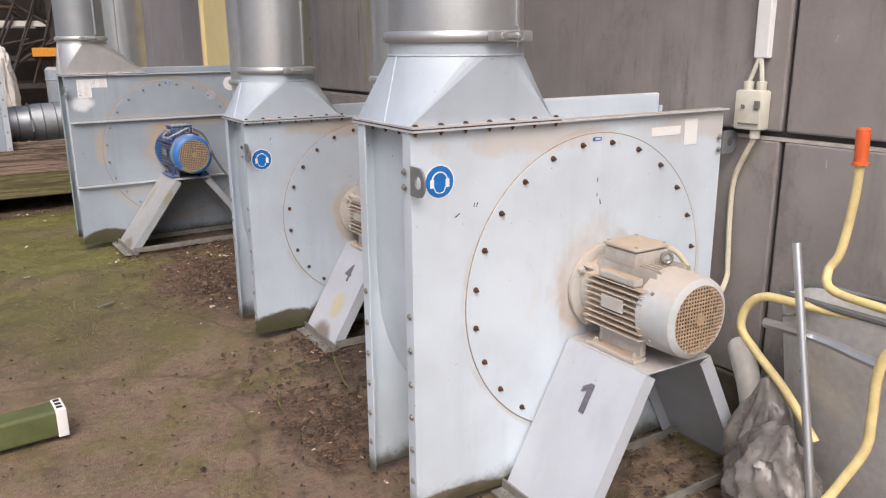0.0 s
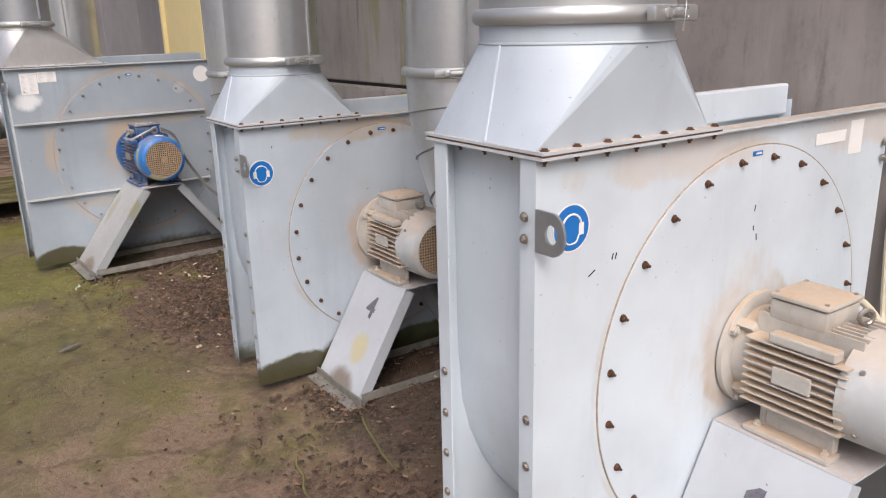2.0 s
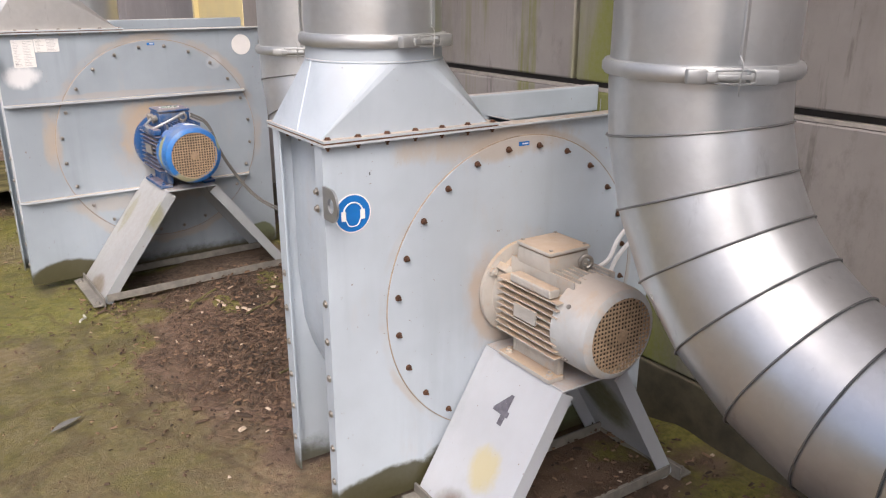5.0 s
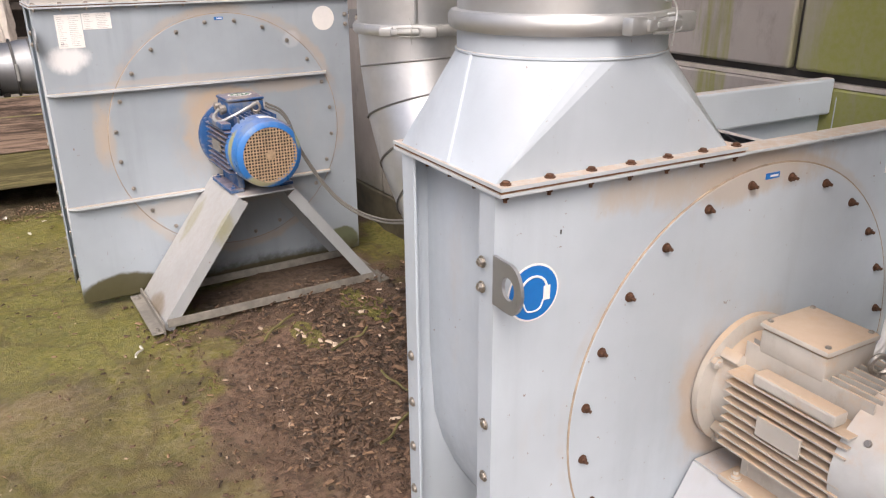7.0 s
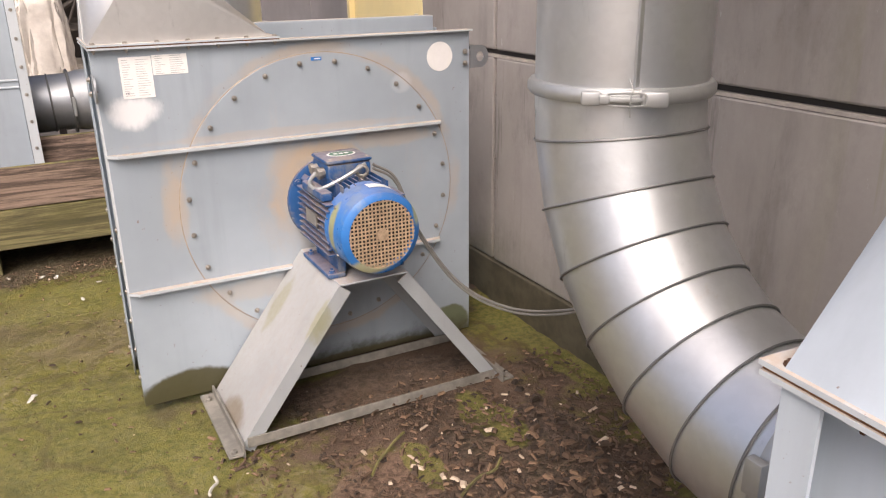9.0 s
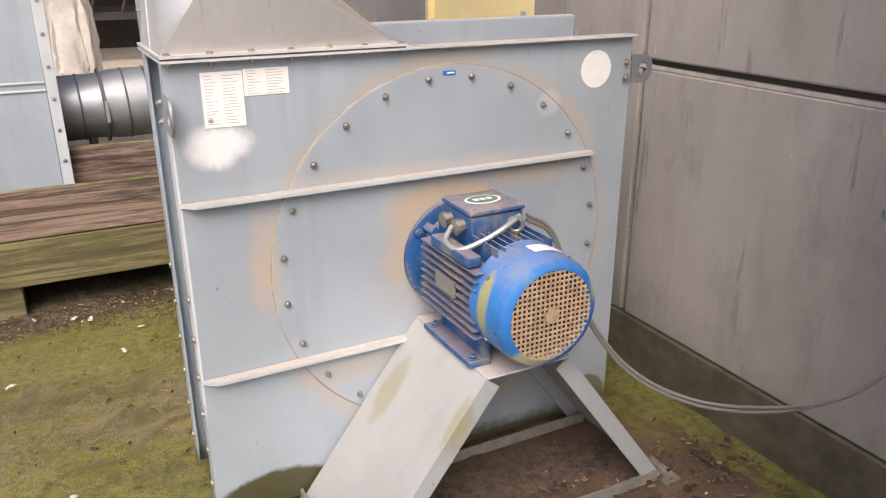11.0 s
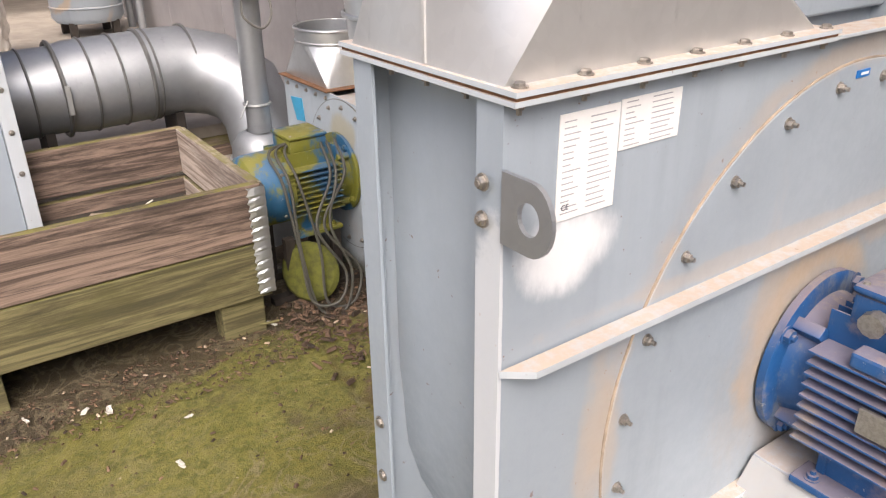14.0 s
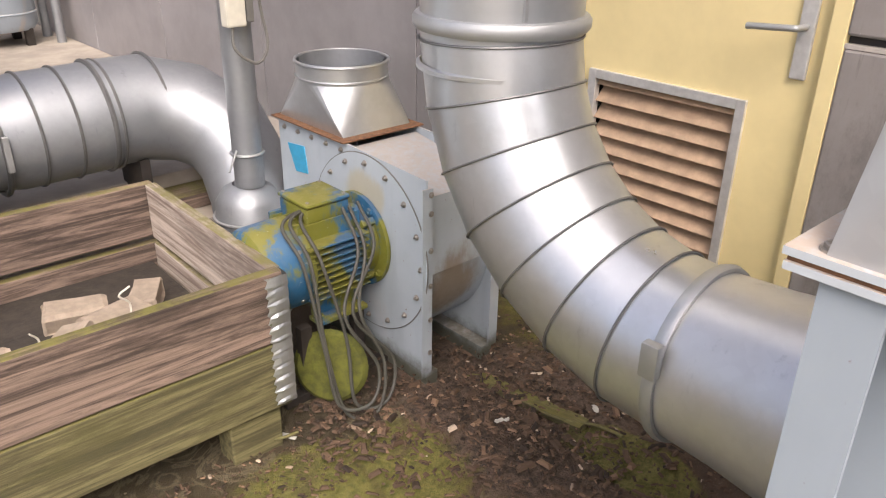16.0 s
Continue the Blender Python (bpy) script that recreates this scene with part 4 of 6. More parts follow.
    yb = y0 - 0.02 * s
    box(bm, (-r * 0.58, yb - 0.15 * s, r * 0.9), (r * 0.5, yb, r * 1.28), 0.006)
    tb = part("terminal_box", bm, box_mat or body, t, "cast terminal box", True)
    bm = B()
    box(bm, (-r * 0.62, yb - 0.155 * s, r * 1.285), (r * 0.54, yb + 0.005, r * 1.40), 0.010)
    part("lid", bm, box_mat or body, tb, smooth=True)
    for x in (-r * 0.5, r * 0.42):
        for y in (yb - 0.14 * s, yb - 0.01 * s):
            bm = B()
            lathe(bm, (x, y, r * 1.40), (0, 0, 1), [(0, 0.006), (0.003, 0.005)], 8)
            part("lid_screw", bm, BOLT_S, tb)
    for k, y in enumerate((yb - 0.045 * s, yb - 0.11 * s) if body is BLUE_D else ()):
        bm = B()
        lathe(bm, (-r * 0.58, y, r * 1.08), (-1, 0, -0.15), [(0, 0.017 * s), (0.012, 0.017 * s), (0.012, 0.021 * s), (0.026, 0.021 * s), (0.027, 0.012 * s)], 10)
        part("cable_gland", bm, BOLT_S, tb)
    if eye:
        bm = B()
        torus(bm, (r * 0.15, yb - 0.19 * s, r * 1.14), (0.5, 1, 0), 0.018 * s, 0.006 * s, 20, 8)
        cyl(bm, (r * 0.15, yb - 0.19 * s, r * 0.9), (r * 0.15, yb - 0.19 * s, r * 1.04), 0.007 * s, 8)
        part("eye_bolt", bm, BOLT_S, t, smooth=True)
    if foot:
        for sd in (-1, 1):
            bm = B()
            x0, x1 = sorted((sd * r * 0.55, sd * r * 0.98))
            box(bm, (x0, y1 + 0.02 * s, -r * 1.25), (x1, y0 - 0.01, -r * 1.14), 0.003)
            box(bm, (min(sd * r * 0.52, sd * r * 0.66), y1 + 0.03 * s, -r * 1.15), (max(sd * r * 0.52, sd * r * 0.66), y0 - 0.03, -r * 0.5), 0.003)
            for yy in (y1 + 0.04 * s, y0 - 0.04 * s):
                box(bm, (min(sd * r * 0.50, sd * r * 0.68), yy - 0.008, -r * 1.15), (max(sd * r * 0.50, sd * r * 0.68), yy + 0.008, -r * 0.6), 0.002)
                hexbolt(bm, (sd * r * 0.84, yy, -r * 1.14), (0, 0, 1), 0.010, 0.009, 0.008)
            part("foot", bm, body, t)
    return t


def stand(m, zt, hw, fw, depth, digit, fmat, label, marks=0.0):
    """Two splayed channel legs under a top plate on a bottom frame; local origin on the floor under the motor axis."""
    s = thing("motor_stand", m, label, "stand", "motor stands")
    bm = B()
    box(bm, (-hw, -depth, zt - 0.006), (hw, -0.012, zt), 0.001)
    part("top_plate", bm, STANDP, s, "dusty top plate")
    for sd in (-1, 1):
        a, b = Vector((sd * hw, 0, zt - 0.004)), Vector((sd * fw, 0, 0.02))
        d = (b - a)
        L = d.length
        ang = math.degrees(math.atan2(d.x, -d.z))
        mm = Matrix.Translation(a) @ pose(0, 0, 0, 0, -ang, 0)
        w = -sd * 0.045
        g = -sd * 0.003
        bm = prism([(-g, -depth), (w, -depth), (w, -depth + 0.006), (g, -depth + 0.006), (g, -0.018), (w, -0.018), (w, -0.012), (-g, -0.012)], -L, -0.001, mm)
        leg = part("leg", bm, fmat, s)
        if digit and sd == -1:
            q = mm @ Matrix.Translation((-0.0042, -depth * 0.52, -L * 0.27)) @ pose(0, 0, 0, 90, 0, -90)
            if digit == "1":
                bm = B()
                o2 = [(-0.012, -0.05), (0.012, -0.05), (0.012, 0.05), (-0.006, 0.05), (-0.034, 0.03), (-0.034, 0.010), (-0.012, 0.022)]
                loft(bm, [[Vector((x, y, z)) for x, y in o2] for z in (0.0, 0.0012)])
                part("digit", bm, MARK, leg).matrix_local = q
            else:
                text_mesh("digit", digit, 0.13, q, MARK, leg)
        bm = B()
        box(bm, (min(b.x, b.x + sd * 0.05), -depth - 0.035, 0.012), (max(b.x, b.x + sd * 0.05), 0.0, 0.02), 0.001)
        box(bm, (b.x - 0.004, -depth - 0.035, 0.0), (b.x + 0.004, 0.0, 0.05), 0.001)
        for yy in (-depth - 0.015, -0.05):
            hexbolt(bm, (b.x + sd * 0.028, yy, 0.02), (0, 0, 1), 0.011, 0.01, 0.008)
        part("foot_angle", bm, RAILP, s)
    for y in (-depth + 0.012, -0.04):
        bm = B()
        box(bm, (-fw + 0.02, y - 0.02, 0.018), (fw - 0.02, y + 0.02, 0.024), 0.001)
        box(bm, (-fw + 0.02, y - 0.02, 0.024), (fw - 0.02, y - 0.014, 0.055), 0.001)
        part("base_rail", bm, RAILP, s)
    return s


def elbow_duct(x, yf, zc, yv, r, R, label, mat, top=5.2, ring_z=None, cone=None, n=7, first=3.7, turn=-38):
    """Inlet duct: out of the fan's back at height zc, segmented bend, then straight up at yv."""
    t = thing("inlet_elbow_duct", pose(x, yf, 0), label, "duct", "fan inlet ducts")
    yb = yv - yf - R
    bm = B()
    lathe(bm, (0, 0, zc), (0, 1, 0), [(-0.002, r + 0.10), (0.004, r + 0.10), (0.006, r + 0.04), (yb * 0.7, r + 0.006), (yb * 0.94, r)], 56, False)
    part("inlet_cone", bm, cone or PAINT_F, t, "rust-stained painted inlet cone", True)
    bm = B()
    lathe(bm, (0, yb * 0.94, zc), (0, 1, 0), [(0, r + 0.001), (0.0, r + 0.009), (0.012, r + 0.013), (0.024, r + 0.009), (0.024, r + 0.001)], 56, False)
    box(bm, (-r - 0.018, yb * 0.94 - 0.006, zc + 0.03), (-r + 0.004, yb * 0.94 + 0.030, zc + 0.10), 0.004)
    part("clamp_band", bm, CLAMP, t, smooth=True)
    # gores: straight cylinders between tilted cuts
    cy, cz = yb, zc + R
    cuts = [0.0] + [first + k * 90 / n for k in range(n)] + [90.0]

    def cut_ring(deg, rr):
        a = radians(deg)
        c = Vector((0, cy + R * math.sin(a), cz - R * math.cos(a)))
        rad = Vector((0, math.sin(a), -math.cos(a)))
        return [c + Vector((1, 0, 0)) * math.cos(2 * math.pi * k / 56) * rr + rad * math.sin(2 * math.pi * k / 56) * rr for k in range(56)]
    s0 = cut_ring(0, r)
    start = [v - Vector((0, yb * 0.06, 0)) for v in s0]
    rings = [start] + [cut_ring(c, r) for c in cuts]
    for i in range(len(rings) - 1):
        bm = B()
        loft(bm, [rings[i], rings[i + 1]], True, False)
        part("duct_segment", bm, mat, t, smooth=True)
    for c in cuts[1:-1]:
        bm = B()
        ring = cut_ring(c, r + 0.003)
        sweep(bm, ring + [ring[0]], 0.0028, 6, False)
        part("seam", bm, SEAM, t, smooth=True)
    ring_z = ring_z or cz + 0.03
    vy = yb + R
    bm = B()
    lathe(bm, (0, vy, cz), (0, 0, 1), [(0, r), (top - cz, r)], 56, False)
    part("riser", bm, mat, t, smooth=True)
    bm = B()
    box(bm, (-r * 0.55, vy - r * 0.87, ring_z + 0.02), (-r * 0.55 + 0.012, vy - r * 0.83, top), 0.002)
    part("riser_seam", bm, mat, t)
    clamp_ring((0, vy), r, ring_z, t, turn)
    if first < 5:
        return t
    bm = B()
    lathe(bm, (0, vy, ring_z - 0.10), (0, 0, 1), [(0, r), (0.004, r + 0.008), (0.012, r + 0.008), (0.016, r)], 56, False)
    part("collar_bead", bm, mat, t, smooth=True)
    return t


F = []
F.append(dict(o=(1.133, 1.846), yaw=-2.7, W=1.30, H=1.243, D=0.34, uc=0.6956, zc=0.682, R=0.511, tw=0.50, dc=(0.262, 0.175), dr=0.206, zcrease=1.445, zring=1.497, zlug=1.105, mat=PAINT_LIT, trans_mat=PAINT,
              label="grey-blue painted sheet-metal extraction fan with round bolted cover"))
F.append(dict(o=(1.303, 3.655), yaw=-2.7, W=1.21, H=1.118, D=0.325, uc=0.634, zc=0.616, R=0.463, tw=0.50, dc=(0.245, 0.175), dr=0.184, zcrease=1.305, zring=1.356, zlug=0.975,
              label="grey-blue painted fan housing with mossy foot and blue sign"))
F.append(dict(o=(0.912, 6.190), yaw=0.0, W=1.335, H=1.276, D=0.31, uc=0.725, zc=0.705, R=0.521, tw=0.565, dc=(0.175, 0.155), dr=0.165, zcrease=1.50, zring=1.532, zlug=1.16, ribs=((0.941, 1.205), (0.466, 1.195)), mat=PAINT_D, trans_mat=GALV_DENT,
              label="grey painted fan housing with horizontal ribs and paper labels"))
fans = [fan(**k) for k in F]

for k, (fd, dep, r, ln, body, cowl, lab, dg, hw, fw) in enumerate(zip(
        F, (0.37, 0.36, 0.41), (0.132, 0.132, 0.142), (0.43, 0.44, 0.49), (BEIGE, BEIGE, BLUE_D), (COWLG, COWLG, BLUE),
        ("dust-covered grey electric motor on a stand", "grey electric motor with dusty fins on a stand", "blue electric motor with worn paint on a stand"),
        ("1", "4", ""), (0.14, 0.118, 0.122), (0.40, 0.37, 0.495))):
    base = pose(fd["o"][0], fd["o"][1], 0, 0, 0, fd["yaw"]) @ pose((0.735, 0.625, 0.733)[k], 0, 0)
    zm = (0.676, 0.620, 0.702)[k]
    motor(base @ pose(0, -0.004, zm), r, ln, body, cowl, lab, box_mat=BLUE_D if k == 2 else BEIGE)
    stand(base, zm - r * 1.25 - 0.001, hw, fw, dep, dg, STANDP if k < 2 else STANDP_G, "white-grey painted splayed steel motor stand" + (" marked %s" % dg if dg else ""))

elbow_duct(1.875, 2.16, 0.676, 3.005, 0.19, 0.62, "segmented galvanised elbow duct joining a painted fan", GALV)
elbow_duct(1.884, 3.955, 0.622, 4.895, 0.188, 0.62, "segmented galvanised elbow duct by the concrete wall", GALV, ring_z=1.25)
elbow_duct(1.638, 6.50, 0.69, 7.488, 0.172, 0.55, "segmented galvanised elbow duct beside the yellow door", GALV, ring_z=1.245, cone=GALV_DENT, turn=120, first=9.9, n=7)


# ---- signs and labels ----
def ear_sign(f, u, z, r=0.05):
    t = thing("ear_protection_sign", f.matrix_world @ pose(u, 0, z), "round blue ear protection sticker on grey metal", "sign", "ear protection signs")
    bm = B()
    disc(bm, (0, -0.0006, 0), (0, -1, 0), r, 0.0006, 48)
    part("border", bm, WHITE, t)
    bm = B()
    disc(bm, (0, -0.0013, 0), (0, -1, 0), r * 0.93, 0.0006, 48)
    part("field", bm, SIGNBLUE, t)
    bm = B()
    pts = [Vector((math.cos(a) * r * 0.52, -0.0022, math.sin(a) * r * 0.52 + r * 0.04)) for a in [math.pi * k / 16 for k in range(17)]]
    sweep(bm, pts, 0.0022, 6)
    for s in (-1, 1):
        box(bm, (s * r * 0.52 - r * 0.13, -0.0030, -r * 0.34), (s * r * 0.52 + r * 0.13, -0.0019, r * 0.16), 0.0004)
    sweep(bm, smooth_path([(-r * 0.4, -0.0022, -r * 0.3), (-r * 0.22, -0.0022, -r * 0.62), (r * 0.22, -0.0022, -r * 0.62), (r * 0.4, -0.0022, -r * 0.3)], 5), 0.0016, 6)
    part("pictogram", bm, WHITE, t)


ear_sign(fans[0], 0.094, 1.092)
ear_sign(fans[1], 0.078, 0.932, 0.052)


def label_sheet(f, u0, z0, u1, z1, y, lines, label="white paper label with rows of small print"):
    t = thing("paper_label", f.matrix_world @ pose((u0 + u1) / 2, y, (z0 + z1) / 2), label, "label")
    w, h = (u1 - u0) / 2, (z1 - z0) / 2
    bm = B()
    box(bm, (-w, -0.0012, -h), (w, 0, h))
    part("sheet", bm, WHITE, t)
    rnd = random.Random(int(u0 * 1000) + lines)
    for k in range(lines):
        zz = h * 0.86 - 1.72 * h * k / max(1, lines - 1)
        for a, b in ((-0.85, -0.85 + rnd.uniform(0.25, 0.6)), (0.0, rnd.uniform(0.45, 0.88))):
            bm = B()
            box(bm, (a * w, -0.0016, zz - 0.0007), (b * w, -0.0012, zz + 0.0007))
            part("print_line", bm, INK, t)
    return t


long_label = label_sheet(fans[2], 0.080, 1.118, 0.176, 1.246, -0.0005, 16)
text_mesh("printed_mark", "CE", 0.010, pose(-0.034, -0.0018, -0.048, 90), MARK, long_label, 0.0002)
label_sheet(fans[2], 0.178, 1.186, 0.286, 1.248, -0.0005, 9)
label_sheet(fans[0], 1.10, 1.125, 1.165, 1.215, -0.0005, 0, "blank pale paper label on grey metal")
label_sheet(fans[0], 0.94, 1.165, 1.08, 1.195, -0.0005, 0, "faded grey strip label on grey metal")
label_sheet(fans[1], 1.00, 1.01, 1.045, 1.085, -0.0005, 0, "blank pale paper label on grey metal")
for f, u, z in ((fans[1], 0.631, 1.057), (fans[2], 0.7195, 1.2055), (fans[0], 0.69, 1.175)):
    t = thing("maker_plate", f.matrix_world @ pose(u, 0, z), "small blue enamel plate on the cover rim", "label")
    bm = B()
    box(bm, (-0.019, -0.006, -0.006), (0.019, -0.0042, 0.006), 0.0005)
    part("plate", bm, SIGNBLUE, t)
    bm = B()
    box(bm, (-0.008, -0.0066, -0.002), (0.014, -0.006, 0.002))
    part("print_line", bm, WHITE, t)
t = thing("round_sticker", fans[2].matrix_world @ pose(1.207, -0.0005, 1.184), "blank round white sticker on grey fan plate", "label")
bm = B()
disc(bm, (0, 0, 0), (0, -1, 0), 0.054, 0.001, 48)
part("disc", bm, WHITE, t)


# ---- small fan with mossy motor ----
def small_fan():
    f = thing("small_fan", pose(1.80, 7.905, 0, 0, 0, 90), "small grey fan housing with open outlet collar", "fan")
    # local: x runs along +y of the yard, -y of the fan runs along +x
    W, H, D = 0.80, 0.742, 0.30
    for y in (0.0, -D):
        bm = B()
        o = [(0, 0.06), (W, 0.06), (W, H), (0.40, H), (0, 0.725)]
        rings = [[Vector((u, y - 0.003, z)) for u, z in o], [Vector((u, y + 0.003, z)) for u, z in o]]
        loft(bm, rings)
        part("side_plate", bm, PAINT_S, f)
    bm = B()
    pts = [(0.40, H - 0.02), (0.02, 0.66), (0.02, 0.40)] + [(0.36 + 0.33 * math.cos(a), 0.40 + 0.33 * math.sin(a)) for a in [math.pi + k * math.pi / 14 for k in range(15)]] + [(W - 0.02, H)]
    loft(bm, [[Vector((u, -0.004, z)), Vector((u, -D + 0.004, z))] for u, z in pts], False, False)
    part("scroll_casing", bm, PAINT_S, f, smooth=True)
    bm = B()
    for y in (0.0, -D):
        box(bm, (-0.004, y - 0.02, 0.05), (0.002, y + 0.02, 0.70))
    box(bm, (0.0, -D, 0.0), (W, -D + 0.05, 0.058), 0.002)
    box(bm, (0.0, -0.05, 0.0), (W, 0.0, 0.058), 0.002)
    part("base_frame", bm, PAINT_S, f)
    bm = B()
    box(bm, (0.385, -D - 0.02, H + 0.001), (W + 0.02, 0.02, H + 0.006), 0.001)
    part("outlet_flange", bm, RUSTM, f, "rusty outlet flange")
    bm2 = transition(None, W - 0.42, D - 0.02, ((W - 0.42) / 2, (D - 0.02) / 2), 0.157, H + 0.006, 0.895, 0.955)
    tr = part("outlet_transition", bm2, GALV, f, "galvanised square-to-round outlet collar, open on top", True)
    tr.data.set_sharp_from_angle(angle=radians(9))
    tr.location = (0.425, -D + 0.01, 0)
    for z, q in ((0.955, 0.006), (0.905, 0.004)):
        bm = B()
        torus(bm, ((W - 0.42) / 2, (D - 0.02) / 2, z), (0, 0, 1), 0.158, q, 48, 8)
        part("bead", bm, GALV, tr, smooth=True)
    bm = B()
    lathe(bm, ((W - 0.42) / 2, (D - 0.02) / 2, 0.80), (0, 0, 1), [(0, 0.143), (0.16, 0.143)], 40, False)
    disc(bm, ((W - 0.42) / 2, (D - 0.02) / 2, 0.80), (0, 0, 1), 0.143, 0.002, 40)
    part("inner_collar", bm, GALV_DULL, tr, smooth=True)
    bm = B()
    lathe(bm, (0.289, 0.003, 0.432), (0, 1, 0), [(0, 0.30), (0.004, 0.30)], 64)
    cv = part("cover_plate", bm, PAINT_S, f, "round bolted cover plate")
    bm = B()
    torus(bm, (0.289, 0.005, 0.432), (0, 1, 0), 0.30, 0.0025, 64, 6)
    part("rim_line", bm, CABLE, cv)
    for k in range(16):
        a = 2 * math.pi * k / 16
        bm = B()
        hexbolt(bm, (0.289 + 0.271 * math.cos(a), 0.007, 0.432 + 0.271 * math.sin(a)), (0, 1, 0), 0.0075, 0.007, 0.005)
        part("cover_bolt", bm, BOLT_S, cv)
    bm = B()
    loft(bm, [[Vector((u, y, z)) for u, z in ((0.625, 0.575), (0.70, 0.565), (0.745, 0.66), (0.64, 0.67))] for y in (0.003, 0.006)])
    part("blue_tab", bm, plain("blue_tab_paint", (0.06, 0.38, 0.62), 0.4), f, "light blue painted tab")
    bm = B()
    lathe(bm, (0.665, 0.003, 0.44), (0, 1, 0), [(0, 0.046), (0.006, 0.045), (0.014, 0.030), (0.016, 0.0005)], 28)
    part("white_cap", bm, WHITE, f, "round white plastic cap", True)
    for z in (0.14, 0.26, 0.38, 0.50, 0.62, 0.68):
        bm = B()
        hexbolt(bm, (-0.004, -0.012, z), (-1, 0, 0), 0.007, 0.005, 0)
        part("rim_bolt", bm, BOLT_S, f)
    for k in range(5):
        bm = B()
        hexbolt(bm, (0.42 + 0.085 * k, 0.003, 0.715), (0, 1, 0), 0.007, 0.006, 0.004)
        part("flange_bolt", bm, BOLT_S, f)
    return f


sf = small_fan()
motor(pose(1.795, 8.225, 0.44, 0, 0, -90), 0.142, 0.43, GREENB, GREENB, "blue electric motor overgrown with green algae", box_mat=GREENB, eye=False, cover_len=0.15, foot=True)
t = thing("motor_bracket", pose(1.57, 8.225, 0), "dark steel bracket under the mossy motor", "stand")
for s in (-1, 1):
    bm = B()
    box(bm, (-0.17, s * 0.10 - 0.02, 0.0), (0.24, s * 0.10 + 0.02, 0.03), 0.002)
    box(bm, (-0.10, s * 0.10 - 0.015, 0.03), (-0.06, s * 0.10 + 0.015, 0.262), 0.002)
    box(bm, (0.10, s * 0.10 - 0.015, 0.03), (0.14, s * 0.10 + 0.015, 0.262), 0.002)
    part("support", bm, DARKST, t)
bm = B()
lathe(bm, (-0.01, -0.15, 0.125), (-0.75, -0.62, 0.22), [(0, 0.03), (0.0, 0.085), (0.012, 0.115), (0.03, 0.12), (0.045, 0.105), (0.05, 0.03)], 24)
part("guard_cap", bm, MOSS, t, "mossy round guard cap", True)
# loops of cable hung over the motor
t = thing("hanging_cable", pose(0, 0, 0), "dirty grey cable looped over the mossy motor", "cable")
for k, (dx, lo) in enumerate(((0.0, 0.03), (-0.025, 0.07), (0.035, 0.05))):
    bm = B()
    x0 = 1.50 + dx
    pts = [(1.70, 8.22, 0.60), (x0 + 0.0, 8.17, 0.60), (x0 - 0.01, 8.06, 0.50), (x0 - 0.02 + 0.02 * k, 7.99, 0.25), (x0 + 0.01, 7.94, lo), (x0 + 0.10, 7.90, lo - 0.01), (x0 + 0.15, 7.93, 0.16), (x0 + 0.10 - 0.03 * k, 7.98, 0.34), (x0 + 0.17, 8.04, 0.50), (x0 + 0.20, 8.16, 0.60)]
    sweep(bm, smooth_path(pts, 7), 0.0055, 8)
    part("strand", bm, plain("dirty_cable", (0.07, 0.068, 0.055), 0.6) if k == 0 else bpy.data.materials["dirty_cable"], t, smooth=True)


# ---- horizontal duct, pole and grey cabinet behind the planter ----
def back_duct():
    t = thing("horizontal_duct", pose(0, 9.20, 0.735), "dull galvanised ventilation duct lying horizontally behind the planter", "duct")
    r = 0.195
    bm = B()
    lathe(bm, (0.3, 0, -0.05), (1, 0, 0.03), [(0, r * 0.93), (0.68, r * 0.93), (0.74, r * 1.0), (1.05, r)], 56, False)
    part("pipe", bm, GALV_DULL, t, smooth=True)
    pts = [Vector((1.33, 0, -0.015)), Vector((1.50, 0.0, -0.015)), Vector((1.66, -0.06, -0.05)), Vector((1.75, -0.17, -0.12)), Vector((1.76, -0.28, -0.22)), Vector((1.72, -0.38, -0.34)), Vector((1.67, -0.45, -0.46)), Vector((1.66, -0.47, -0.735))]
    bm = B()
    sweep(bm, pts, [r, r, r * 0.97, r * 0.92, r * 0.85, r * 0.74, r * 0.64, r * 0.62], 56, False)
    part("bend", bm, GALV_DULL, t, smooth=True)
    for x in (0.62, 0.72, 0.86, 0.98, 1.10, 1.22, 1.335, 1.365, 1.54):
        bm = B()
        z = -0.05 + (x - 0.3) * 0.03
        rr = r * (0.94 if x < 0.95 else 1.01)
        torus(bm, (x, 0, z), (1, 0, 0.03), rr, 0.006 if x not in (0.98, 1.335, 0.62) else 0.010, 48, 6)
        part("band", bm, SEAM, t, smooth=True)
    bm = B()
    box(bm, (0.975, -r - 0.012, -0.10), (0.995, -r + 0.01, 0.02), 0.003)
    part("latch", bm, CLAMP, t, "clamp latch")
    for x in (0.9, 1.45):
        bm = B()
        box(bm, (x - 0.02, -0.1, -0.735), (x + 0.02, 0.1, -r + 0.01), 0.003)
        part("support", bm, DARKST, t)


back_duct()
t = thing("vertical_pipe", pose(1.66, 8.70, 0), "grey vertical steel pipe seated in a duct branch", "pipe")
bm = B()
cyl(bm, (0, 0, 0.52), (0, 0, 4.2), 0.052, 28)
part("pipe", bm, GALV_DULL, t, smooth=True)
bm = B()
lathe(bm, (0.0, 0.02, 0.0), (0, 0, 1), [(0, 0.127), (0.40, 0.127), (0.41, 0.122), (0.46, 0.118), (0.50, 0.09), (0.52, 0.054)], 32, False)
part("branch", bm, GALV_DULL, t, smooth=True)
